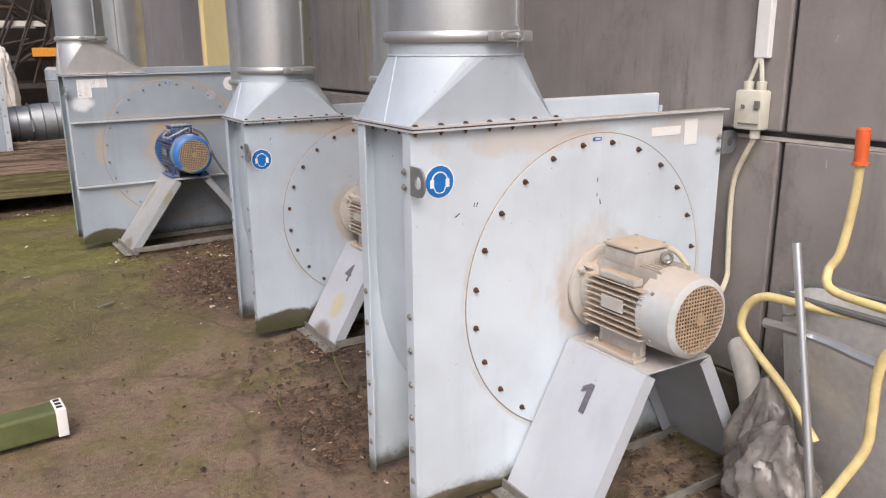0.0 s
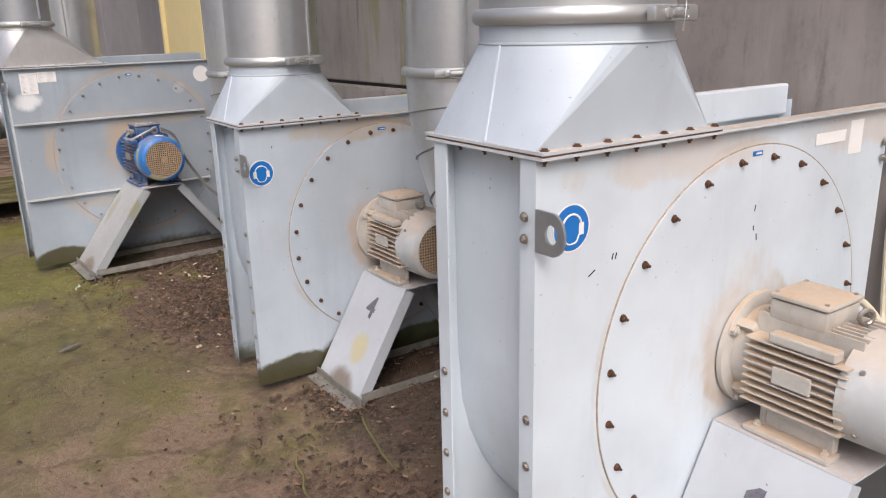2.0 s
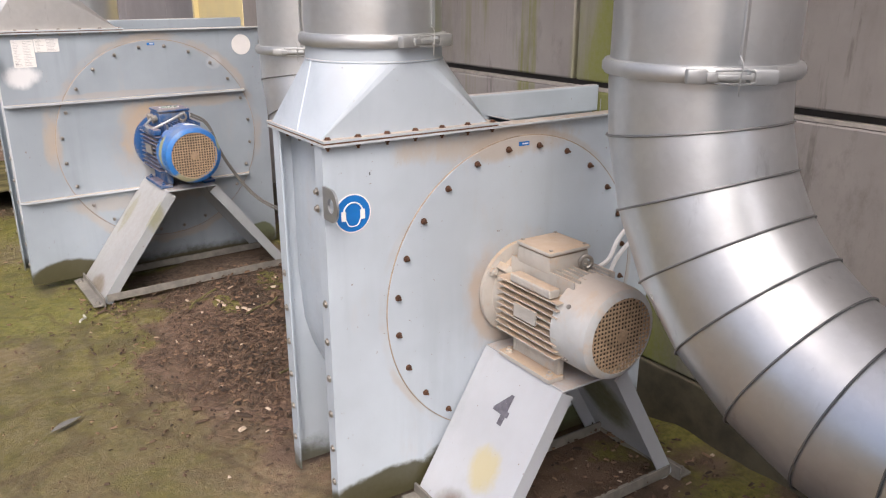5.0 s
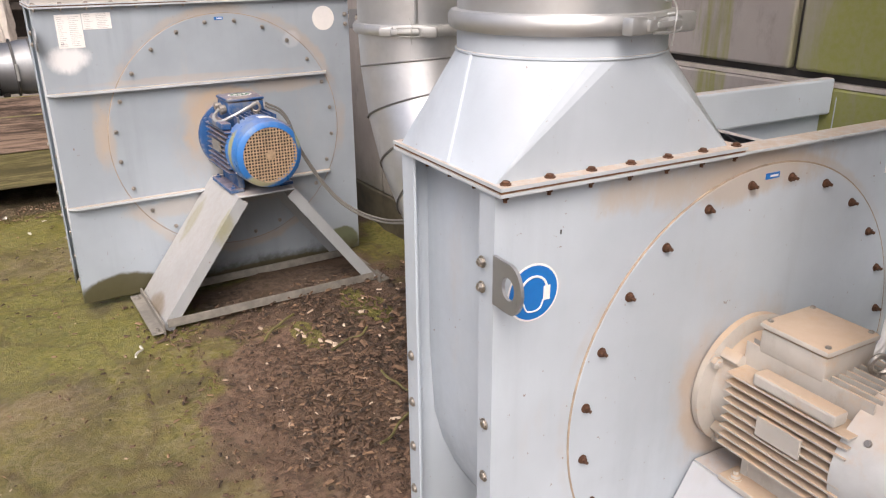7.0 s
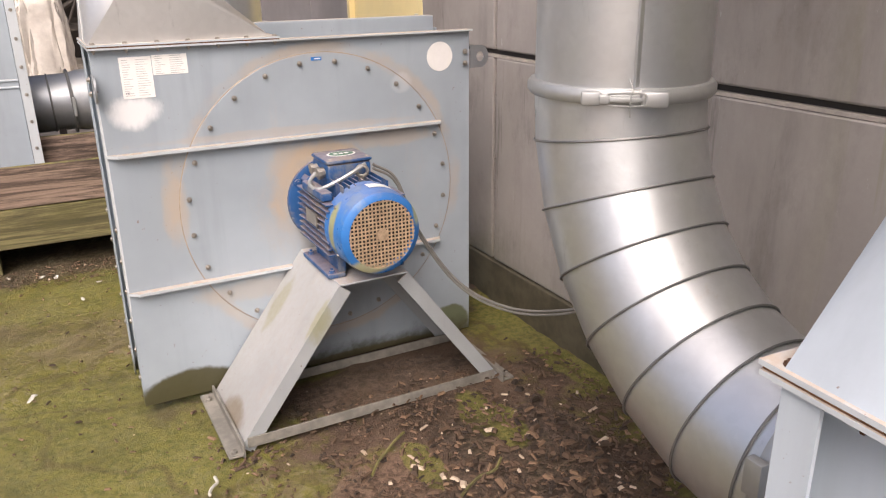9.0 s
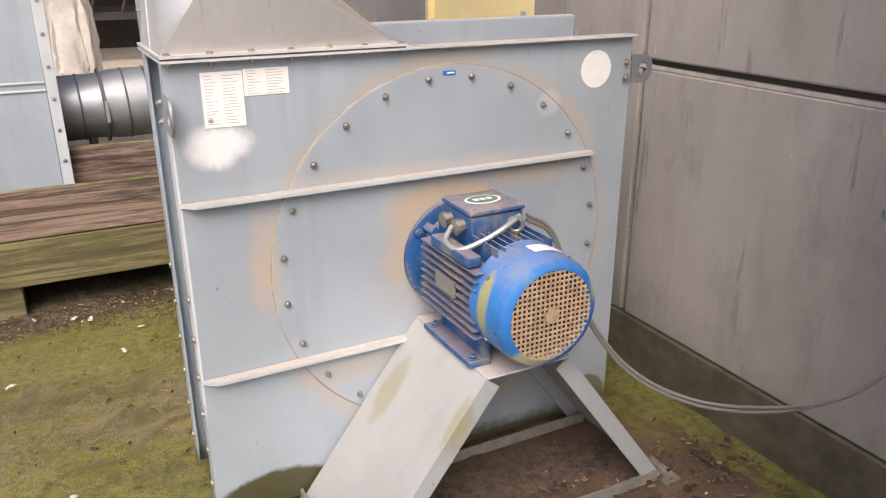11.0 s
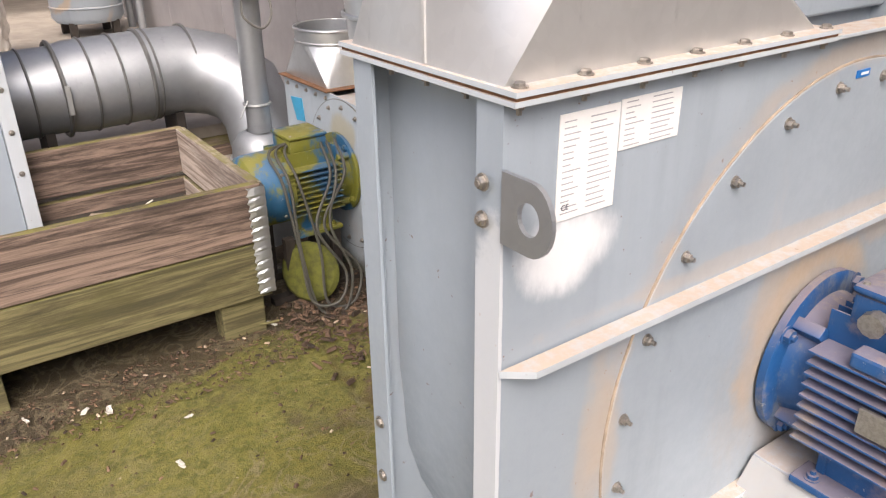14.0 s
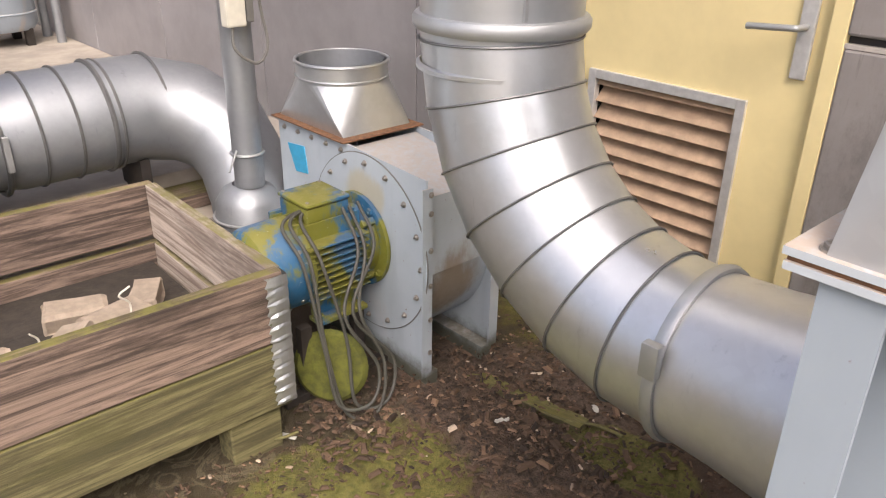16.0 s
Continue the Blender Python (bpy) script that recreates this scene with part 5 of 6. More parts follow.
for z, rr in ((0.40, 0.128), (0.27, 0.128), (0.64, 0.055)):
    bm = B()
    torus(bm, (0, 0.02 if z < 0.5 else 0, z), (0, 0, 1), rr, 0.006, 32, 6)
    part("band", bm, CLAMP, t, smooth=True)
bm = B()
sweep(bm, [(-0.05, -0.02, 0.66), (-0.10, -0.05, 0.60)], 0.004, 6)
part("clamp_screw", bm, CLAMP, t)
t = thing("junction_box", pose(1.66, 8.70, 1.13), "small cream junction box strapped to a pipe", "electrical box")
bm = B()
box(bm, (-0.075, -0.095, -0.05), (-0.005, -0.054, 0.07), 0.006)
part("body", bm, BOXW, t)
bm = B()
box(bm, (-0.002, -0.09, -0.04), (0.025, -0.054, 0.06), 0.004)
part("switch", bm, CABLE, t)
bm = B()
sweep(bm, smooth_path([(-0.05, -0.08, -0.05), (-0.05, -0.085, -0.12), (0.02, -0.09, -0.17), (0.075, -0.07, -0.12), (0.07, -0.05, 0.0), (0.05, -0.05, 0.2)], 8), 0.005, 8)
part("lead", bm, CABLE, t, smooth=True)

# marks on the housings and the blue motor
for f, u, z, w2, a2 in ((fans[0], 0.155, 0.985, 0.022, 30), (fans[0], 0.215, 1.01, 0.014, 75), (fans[0], 0.225, 1.01, 0.014, 75), (fans[0], 0.70, 1.04, 0.016, 80), (fans[0], 0.715, 0.965, 0.018, 100), (fans[0], 0.70, 0.99, 0.012, 95), (fans[1], 0.13, 1.03, 0.008, 90)):
    bm = B()
    box(bm, (-w2 * 0.5, -0.0050, -0.0013), (w2 * 0.5, -0.0041, 0.0013))
    sc = part("scratch", bm, DARK, f)
    sc.matrix_local = pose(u, 0.004 if u < 0.3 else 0, z, 0, -a2, 0)
bm = B()
disc(bm, (0, 0, 0), (0, 0, 1), 0.034, 0.0012, 32)
em = part("lid_emblem", bm, WHITE, bpy.data.objects["electric_motor.002"], "worn oval emblem on the lid")
em.matrix_local = pose(-0.005, -0.17, 0.142 * 1.40 + 0.0004)
em.scale = (1.5, 1.0, 1)
bm = B()
disc(bm, (0, 0, 0.0012), (0, 0, 1), 0.029, 0.0006, 32)
em2 = part("emblem_field", bm, plain("emblem_green", (0.10, 0.20, 0.14), 0.6), em)
for k in range(3):
    bm = B()
    box(bm, (-0.018 + 0.013 * k, -0.008, 0.0018), (-0.009 + 0.013 * k, 0.008, 0.0024))
    part("emblem_bar", bm, WHITE, em)
bm = B()
pts = []
for i in range(7):
    aa = radians(62 + 5.5 * i)
    pts.append([Vector((math.cos(aa) * 0.1425, y, math.sin(aa) * 0.1425)) for y in (-0.385, -0.43)])
loft(bm, pts, False, False)
part("paper_tag", bm, WHITE, bpy.data.objects["electric_motor.002"], "white paper tag on the cowl")
t = thing("filter_cabinet", pose(0, 8.80, 0), "pale grey sheet-metal filter cabinet behind the planter", "cabinet")
bm = B()
box(bm, (-1.0, 0.0, 0.05), (0.70, 0.75, 2.3), 0.004)
part("body", bm, PAINT_D, t)
bm = B()
box(bm, (0.702, -0.02, 0.05), (0.755, 0.02, 2.3), 0.003)
part("corner_flange", bm, PAINT_F, t, "pale corner flange with bolts")
for k in range(9):
    bm = B()
    hexbolt(bm, (0.728, -0.02, 0.5 + 0.16 * k), (0, -1, 0), 0.008, 0.006, 0)
    part("flange_bolt", bm, BOLT_S, t)
for z in (0.86, 0.90):
    bm = B()
    box(bm, (-1.0, -0.008, z), (0.70, 0.0, z + 0.012), 0.003)
    part("swage", bm, PAINT, t)
bm = B()
box(bm, (-1.0, 0.0, 0.0), (0.7, 0.75, 0.05))
part("plinth", bm, DARKST, t)


# ---- planter ----
def planter():
    t = thing("wooden_planter", pose(1.345, 7.97, 0, 0, 0, -1.0), "weathered wooden raised bed with mossy lower boards", "planter")

    def plank(lo, hi, mat, m=None, lab=""):
        bm = B()
        box(bm, lo, hi, 0.006)
        ob = part("plank", bm, mat, t, lab)
        if m is not None:
            ob.matrix_local = m
    L = 3.4
    for z0, z1, mt in ((0.135, 0.345, WOOD_M), (0.350, 0.565, WOOD)):
        plank((-L, 0.0, z0), (0.0, 0.038, z1), mt)
        plank((-L, 0.90, z0), (0.02, 0.938, z1 - 0.02), WOOD)
        plank((-0.42, -0.019, z0), (0.42, 0.019, z1 - 0.015), WOOD_P, pose(0.005, 0.47, 0, 0, 0, 90))
        plank((-0.42, -0.019, z0), (0.42, 0.019, z1 - 0.015), WOOD_M, pose(-1.75, 0.47, 0, 0, 0, 90))
    for x in (-0.09, -0.95, -1.8, -2.7):
        for y in (0.02, 0.84):
            bm = B()
            box(bm, (x - 0.10, y, -0.02), (x + 0.06, y + 0.09, 0.133), 0.006)
            part("block", bm, WOOD_M, t, "dark rotten support block")
    bm = B()
    rows = []
    for k in range(45):
        z = 0.15 + 0.0092 * k
        o = 0.0022 * (k % 2) + 0.002 * math.sin(k * 1.7)
        rows.append([Vector((-0.052 + 0.005 * math.sin(k * 2.1), -0.003, z)), Vector((-0.03, -0.008 - o, z)), Vector((-0.01, -0.010 - o * 0.6, z + 0.003)), Vector((0.009 + o * 0.5, -0.008, z)), Vector((0.012 + o, 0.02, z)), Vector((0.010, 0.05, z))])
    loft(bm, rows, False, False)
    part("metal_strap", bm, GALV, t, "crumpled foil strap on the corner")
    bm = B()
    box(bm, (-L + 0.02, 0.05, 0.12), (-0.03, 0.89, 0.26))
    part("soil", bm, plain("planter_soil", (0.05, 0.04, 0.03), 0.95, 0, 0.5, 25, 0.01), t)


planter()
rnd = random.Random(5)
for x, y, z, w, h, d, a, tilt in ((1.05, 8.45, 0.23, 0.20, 0.07, 0.10, 20, 8), (0.86, 8.33, 0.24, 0.22, 0.09, 0.11, 40, -18), (0.68, 8.28, 0.26, 0.13, 0.05, 0.20, 15, 35), (0.98, 8.60, 0.22, 0.18, 0.06, 0.10, -15, 5), (1.18, 8.55, 0.225, 0.16, 0.06, 0.09, 60, 0), (0.60, 8.55, 0.23, 0.2, 0.06, 0.1, 80, 4), (0.45, 8.4, 0.24, 0.2, 0.07, 0.1, 10, -8), (0.15, 8.5, 0.24, 0.2, 0.07, 0.1, 50, 8)):
    bm = B()
    box(bm, (-w / 2, -d / 2, -h / 2), (w / 2, d / 2, h / 2), 0.008)
    for v in bm.verts:
        v.co += Vector([rnd.uniform(-0.006, 0.006) for _ in range(3)])
    ob = part("broken_brick", bm, plain("brick_rubble", (0.36, 0.29, 0.22), 0.9, 0, 0.3, 20) if x == 1.05 else bpy.data.materials["brick_rubble"], None)
    ob.matrix_world = pose(x, y, z + 0.07, tilt, tilt * 0.5, a)
    tagged(ob, "broken dusty brick lying in the planter", "brick", "rubble in the planter")
t = thing("bent_wire", pose(1.08, 8.42, 0.30), "bent pale wire sticking out of rubble", "wire")
bm = B()
sweep(bm, smooth_path([(0, 0, 0), (0.01, 0.01, 0.06), (-0.02, 0.0, 0.10), (0.015, 0, 0.12)], 6), 0.003, 6)
part("strand", bm, BOXW, t)
bm = B()
sweep(bm, smooth_path([(-0.25, 0, 0), (-0.25, 0.01, 0.04), (-0.27, 0.0, 0.07)], 6), 0.003, 6)
part("strand", bm, BOXW, t)
# ledge boards behind the planter under the duct
t = thing("timber_ledge", pose(0, 9.0, 0), "stacked pale timber boards under the duct", "boards")
for k, (z, y0) in enumerate(((0.30, 0.0), (0.36, 0.12), (0.42, 0.26))):
    bm = B()
    box(bm, (-1.2, y0, z - 0.06 if k else 0.0), (2.35 - 0.0 * k, y0 + 0.5, z), 0.006)
    part("board", bm, CONC_L if k != 1 else WOOD, t)

# ---- far yard ----
bm = B()
box(bm, (-12, 17.2, -0.2), (WALL, 17.5, 7.0))
tagged(part("wall_north", bm, DARKST), "dark wall closing the far end of the yard", "wall", kind="structure")
bm = B()
box(bm, (-9, 10.3, -0.2), (WALL - 0.004, 19.9, 0.30), 0.01)
tagged(part("raised_slab", bm, CONC_L), "pale raised concrete slab behind the ducts", "slab", kind="structure")
t = thing("grey_tank", pose(2.0, 13.2, 0.30), "grey cylindrical tank on short legs by the wall", "tank")
bm = B()
lathe(bm, (0, 0, 0.12), (0, 0, 1), [(0, 0.27), (0.04, 0.30), (0.72, 0.30), (0.76, 0.26)], 36)
part("shell", bm, PAINT_D, t, smooth=True)
for a in (45, 135, 225, 315):
    bm = B()
    x, y = 0.25 * math.cos(radians(a)), 0.25 * math.sin(radians(a))
    box(bm, (x - 0.03, y - 0.03, 0.0), (x + 0.03, y + 0.03, 0.13), 0.003)
    part("leg", bm, DARKST, t)
for z in (0.25, 0.7):
    bm = B()
    torus(bm, (0, 0, z), (0, 0, 1), 0.302, 0.008, 40, 6)
    part("hoop", bm, PAINT_D, t, smooth=True)
t = thing("drain_pipes", pose(2.4, 13.0, 0.30), "two grey pipes running up the siding", "pipe")
for k in (0, 0.35):
    bm = B()
    cyl(bm, (0, k, 0), (0, k, 4), 0.035, 12)
    part("pipe", bm, GALV_DULL, t, smooth=True)
t = thing("bulk_bag", pose(0.95, 12.2, 0.30), "crumpled white bulk bag on the slab", "bag")
bm = B()
bmesh.ops.create_icosphere(bm, subdivisions=5, radius=1)
for v in bm.verts:
    p = v.co.copy()
    q = Vector([math.copysign(abs(a) ** 0.6, a) for a in p])
    fold = abs(noise.noise(Vector((p.x * 3.2, p.y * 3.2, p.z * 1.1)))) * 0.30 + abs(noise.noise(p * 7)) * 0.12
    v.co = Vector((q.x * 0.27, q.y * 0.30, 0)) * (0.82 + fold - 0.10 * q.z) + Vector((0, 0, q.z * 0.62 + 0.60 + 0.05 * noise.noise(p * 4)))
    v.co.z = max(v.co.z, -0.004)
part("sack", bm, plain("grubby_white_sack", (0.62, 0.58, 0.53), 0.6, 0, 0.25, 6, 0.01), t, smooth=True)


def steel_rack():
    t = thing("steel_stair_tower", pose(2.1, 14.8, 0.30), "dark rusty steel stair and rack structure", "scaffold")
    for x in (-2.4, -1.2, 0.0):
        for y in (0.0, 1.4):
            bm = B()
            box(bm, (x - 0.05, y - 0.05, 0), (x + 0.05, y + 0.05, 5.0), 0.006)
            part("post", bm, DARKST, t)
    for y in (0.0, 1.4):
        for z in (0.5, 0.95, 1.5, 2.2, 3.0, 3.9):
            bm = B()
            box(bm, (-2.4, y - 0.04, z), (0.0, y + 0.04, z + 0.09), 0.004)
            part("beam", bm, DARKST if z != 1.5 else PALEPL, t)
        for k in range(2):
            for z in (0.5, 1.5, 3.0):
                bm = B()
                s = 1 if (k + int(z)) % 2 else -1
                x = -2.4 + 1.2 * k
                cyl(bm, (x if s > 0 else x + 1.2, y - 0.03, z), (x + 1.2 if s > 0 else x, y - 0.03, z + 0.8), 0.03, 8)
                part("brace", bm, DARKST, t)
    for k in range(9):
        bm = B()
        cyl(bm, (-1.1 + 0.12 * k, -0.07, 0.6 + 0.3 * (k % 3)), (-0.55 + 0.09 * k, -0.07, 1.3 + 0.35 * ((k + 1) % 3)), 0.018, 8)
        part("brace", bm, DARKST, t)
    for k in range(7):
        bm = B()
        box(bm, (-2.3 + 0.32 * k, 0.1, 0.6 + 0.24 * k), (-2.0 + 0.32 * k, 1.3, 0.63 + 0.24 * k), 0.004)
        part("tread", bm, WOOD, t)
    bm = B()
    box(bm, (-2.6, 1.8, 0.0), (0.3, 2.0, 5.0))
    part("back_sheet", bm, DARKST, t)
    bm = B()
    box(bm, (-0.35, -0.14, 1.02), (0.15, -0.06, 1.16), 0.004)
    part("orange_bar", bm, plain("orange_beam", (0.72, 0.30, 0.03), 0.5), t, "orange painted bar")
    bm = B()
    box(bm, (-1.7, -0.14, 1.02), (-1.2, -0.06, 1.16), 0.004)
    part("yellow_bar", bm, YTUBE, t, "yellow painted bar")


steel_rack()

# ---- loose things on the yard ----
t = thing("green_beam", pose(0.31, 3.10, 0, 0, 0, 2), "algae-green hollow beam with a white punched end", "beam")
bm = B()
box(bm, (-1.6, 0, 0.01), (-0.004, 0.11, 0.12), 0.012)
part("beam", bm, GREENBEAM, t)
bm = B()
box(bm, (-0.035, -0.003, 0.008), (0.004, 0.113, 0.123), 0.004)
e = part("end_cap", bm, WHITE, t, "white end cap with dark holes")
# thin black blocks on the uncut cap, shade of the holes as colour
for k in range(3):
    bm = B()
    box(bm, (-0.028, 0.015 + 0.033 * k, 0.1225), (-0.006, 0.035 + 0.033 * k, 0.1245), 0.0)
    part("hole", bm, DARK, e)


def wheelbarrow():
    t = thing("wheelbarrow", pose(0, 0, 0), "upended galvanised wheelbarrow with a chipped yellow tube frame", "wheelbarrow")
    bm = B()
    c = (2.30, 0.98)

    def rr(s, z, n=40):
        out = []
        for k in range(n):
            a = 2 * math.pi * k / n
            ca, sa = math.cos(a), math.sin(a)
            e = 0.55
            out.append(Vector((c[0] + 0.19 * s * math.copysign(abs(ca) ** e, ca), c[1] + 0.38 * s * math.copysign(abs(sa) ** e, sa), z - 0.03 * ca)))
        return out
    loft(bm, [rr(0.72, 0.06), rr(0.78, 0.09), rr(0.98, 0.70), rr(0.965, 0.70), rr(0.76, 0.10)], True, False)
    f = bm.faces.new([bm.verts.new(p) for p in rr(0.75, 0.095)])
    part("tray", bm, ALU, t, "dull galvanised tray", True)
    bm = B()
    ring = rr(0.985, 0.70)
    sweep(bm, ring + [ring[0]], 0.011, 8, False)
    part("rolled_rim", bm, SEAM, t, smooth=True)
    bm = B()
    sweep(bm, smooth_path([(2.30, 1.20, 1.13), (2.30, 1.205, 1.0), (2.29, 1.22, 0.85), (2.27, 1.24, 0.79), (2.23, 1.20, 0.745), (2.2, 1.05, 0.74), (2.18, 0.75, 0.74)], 8), 0.0138, 12)
    part("handle_tube", bm, YTUBE, t, "chipped yellow handle tube", True)
    bm = B()
    lathe(bm, (2.30, 1.20, 1.12), (0, 0.03, 1), [(0, 0.024), (0.008, 0.024), (0.01, 0.019), (0.105, 0.020), (0.11, 0.016)], 16)
    part("grip", bm, ORANGE, t, "orange rubber grip", True)
    bm = B()
    sweep(bm, smooth_path([(2.14, 0.80, 0.70), (2.13, 1.05, 0.715), (2.11, 1.24, 0.715), (2.10, 1.34, 0.71), (2.10, 1.395, 0.66), (2.09, 1.40, 0.59), (2.08, 1.33, 0.53), (2.08, 1.22, 0.44), (2.06, 1.10, 0.33)], 8), 0.0138, 12)
    part("frame_tube", bm, YTUBE, t, "bent yellow frame tube", True)
    bm = B()
    sweep(bm, smooth_path([(2.02, 0.80, 0.78), (2.00, 0.90, 0.70), (2.00, 0.925, 0.62), (2.0, 0.925, 0.5), (1.99, 0.925, 0.41), (1.95, 0.96, 0.30), (1.90, 1.00, 0.18), (1.86, 1.02, 0.02)], 8), 0.0138, 12)
    part("frame_tube", bm, YTUBE, t, "bent yellow frame tube", True)


wheelbarrow()
t = thing("steel_pipe", pose(0, 0, 0), "thin silver steel pipe leaning against the wheelbarrow", "pipe")
bm = B()
cyl(bm, (2.05, 1.222, 0.915), (1.93, 0.985, 0.02), 0.0125, 16)
part("tube", bm, GALV, t, smooth=True)
bm = B()
sweep(bm, smooth_path([(2.06, 1.30, 0.645), (2.05, 1.22, 0.652), (2.04, 1.10, 0.655), (2.02, 0.95, 0.645), (2.0, 0.8, 0.64)], 6), [0.016] * 25, 8)
part("flattened_arm", bm, GALV, t, "flattened silver cross arm", True)
bm = B()
torus(bm, (2.045, 1.21, 0.70), (0.2, 0.4, 1), 0.024, 0.004, 20, 6)
part("tie", bm, CABLE, t, smooth=True)


def plastic_bag(c, s, seed, mat, label):
    bm = B()
    bmesh.ops.create_icosphere(bm, subdivisions=5, radius=1)
    off = Vector((seed, seed * 0.7, seed * 0.3))
    for v in bm.verts:
        p = v.co.copy()
        q = p + off
        wander = noise.noise(q * 1.7) * 0.5
        long = 1 - abs(noise.noise(Vector((q.x * 2.3 + wander, q.y * 2.3 - wander, q.z * 0.8)))) * 2
        cross = 1 - abs(noise.noise(q * 3.7 + Vector((wander, 0, wander)))) * 2
        small = 1 - abs(noise.noise(q * 8.5)) * 2
        k = 0.92 + 0.20 * long + 0.13 * cross + 0.05 * small + 0.22 * noise.noise(q * 1.1)
        taper = 1 - 0.30 * max(0, p.z) - 0.1 * p.z
        z = p.z * s[2] * (0.92 + 0.25 * noise.noise(q * 1.9))
        v.co = Vector((p.x * s[0] * k * taper, p.y * s[1] * k * taper, max(z, -s[2] * 0.92) + s[2] * 0.92))
    t = thing("plastic_bag", pose(*c), label, "bag")
    part("sheet", bm, mat, t, smooth=True)


plastic_bag((2.00, 1.18, 0.0), (0.10, 0.13, 0.20), 3.3, BAG, "crumpled dusty black plastic bag on the soil")
plastic_bag((2.10, 1.28, 0.0), (0.08, 0.10, 0.25), 8.1, BAG, "crumpled black plastic sheet on the soil")
plastic_bag((1.92, 1.08, 0.0), (0.11, 0.10, 0.10), 5.2, plain("dusty_grey_plastic", (0.22, 0.20, 0.175), 0.4, 0, 0.4, 8), "dusty grey plastic bag on the soil")
t = thing("flexible_hose", pose(2.26, 1.48, 0.0), "dusty grey curved plastic hose half buried in leaves", "hose")
bm = B()
sweep(bm, smooth_path([(0.10, 0.10, 0.40), (0.02, 0.03, 0.40), (-0.02, -0.03, 0.34), (-0.02, -0.07, 0.20), (0.02, -0.08, 0.06), (0.05, -0.08, 0.0)], 7), 0.042, 18)
part("hose", bm, PALEPL, t, smooth=True)

# wall socket box, conduit and cable
t = thing("cable_conduit", pose(WALL, 1.70, 0), "white plastic conduit up the concrete wall", "conduit")
bm = B()
box(bm, (-0.03, -0.03, 1.42), (-0.001, 0.025, 4.5), 0.004)
part("channel", bm, WHITE, t)
t = thing("isolator_box", pose(WALL, 1.71, 1.245), "cream plastic isolator switch box on the wall", "electrical box")
bm = B()
box(bm, (-0.06, -0.055, -0.075), (-0.001, 0.055, 0.065), 0.010)
part("body", bm, BOXW, t, smooth=True)
bm = B()
box(bm, (-0.066, -0.05, -0.055), (-0.06, 0.03, -0.05))
box(bm, (-0.068, -0.05, 0.0), (-0.058, -0.03, 0.03), 0.003)
box(bm, (-0.064, 0.01, 0.0), (-0.06, 0.024, 0.014))
part("switch", bm, CABLE, t)
for y in (-0.03, 0.022):
    bm = B()
    lathe(bm, (-0.03, y, 0.064), (0, 0, 1), [(0, 0.016), (0.02, 0.018), (0.03, 0.018), (0.032, 0.010)], 12)
    sweep(bm, [(-0.03, y, 0.09), (-0.02, -0.01, 0.19)], 0.008, 8)
    part("gland", bm, BOXW, t)
bm = B()
lathe(bm, (-0.03, -0.02, -0.075), (0, 0, -1), [(0, 0.018), (0.03, 0.018), (0.032, 0.010)], 12)
part("gland", bm, BOXW, t)
t = thing("motor_cable", pose(0, 0, 0), "dirty cream cable hanging from the isolator box", "cable")
bm = B()
sweep(bm, smooth_path([(WALL - 0.03, 1.69, 1.14), (WALL - 0.03, 1.72, 1.08), (WALL - 0.02, 1.765, 0.98), (WALL - 0.02, 1.77, 0.85), (WALL - 0.03, 1.755, 0.68), (WALL - 0.05, 1.74, 0.60), (2.35, 1.70, 0.55), (2.15, 1.66, 0.58), (2.05, 1.66, 0.70), (1.99, 1.68, 0.82)], 8), 0.010, 8)
part("strand", bm, PVC, t, smooth=True)
t = thing("motor_cable", pose(1.133, 1.846, 0, 0, 0, -2.7) @ pose(0.735, -0.004, 0.676), "dusty cream cable leaving the terminal box", "cable")
bm = B()
sweep(bm, smooth_path([(0.06, -0.20, 0.152), (0.095, -0.20, 0.158), (0.135, -0.21, 0.135), (0.158, -0.235, 0.09), (0.165, -0.25, 0.03), (0.166, -0.24, -0.10)], 8), 0.009, 10)
part("strand", bm, PVC, t, smooth=True)
t = thing("motor_cable", pose(0, 0, 0), "thin grey cable drooping from the blue motor", "cable")
for dz in (0.0, 0.013):
    bm = B()
    sweep(bm, smooth_path([(1.72, 5.93, 0.86 + dz), (1.80, 5.92, 0.80 + dz), (1.86, 5.88, 0.62 + dz), (1.98, 5.80, 0.42 + dz), (2.12, 5.68, 0.335 + dz), (2.25, 5.52, 0.36 + dz), (2.36, 5.40, 0.44), (2.50, 5.36, 0.52)], 8), 0.005, 8)
    part("strand", bm, CABLE, t, smooth=True)
bm = B()
sweep(bm, smooth_path([(1.535, 5.99, 0.852), (1.505, 5.965, 0.828), (1.515, 5.92, 0.815), (1.56, 5.892, 0.835), (1.62, 5.885, 0.862), (1.68, 5.90, 0.885)], 8), 0.007, 8)
part("strand", bm, CLAMP, t, "short grey link cable", True)
t = thing("motor_cable", pose(0, 0, 0), "white cable running from the motor behind the duct", "cable")
for z in (0.0, 0.06):
    bm = B()
    sweep(bm, smooth_path([(1.97, 3.50, 0.77 - z), (2.05, 3.46, 0.70 - z), (2.14, 3.46, 0.70 - z), (2.25, 3.50, 0.76 - z), (2.50, 3.55, 0.84 - z)], 8), 0.007, 8)
    part("strand", bm, WHITE, t, smooth=True)


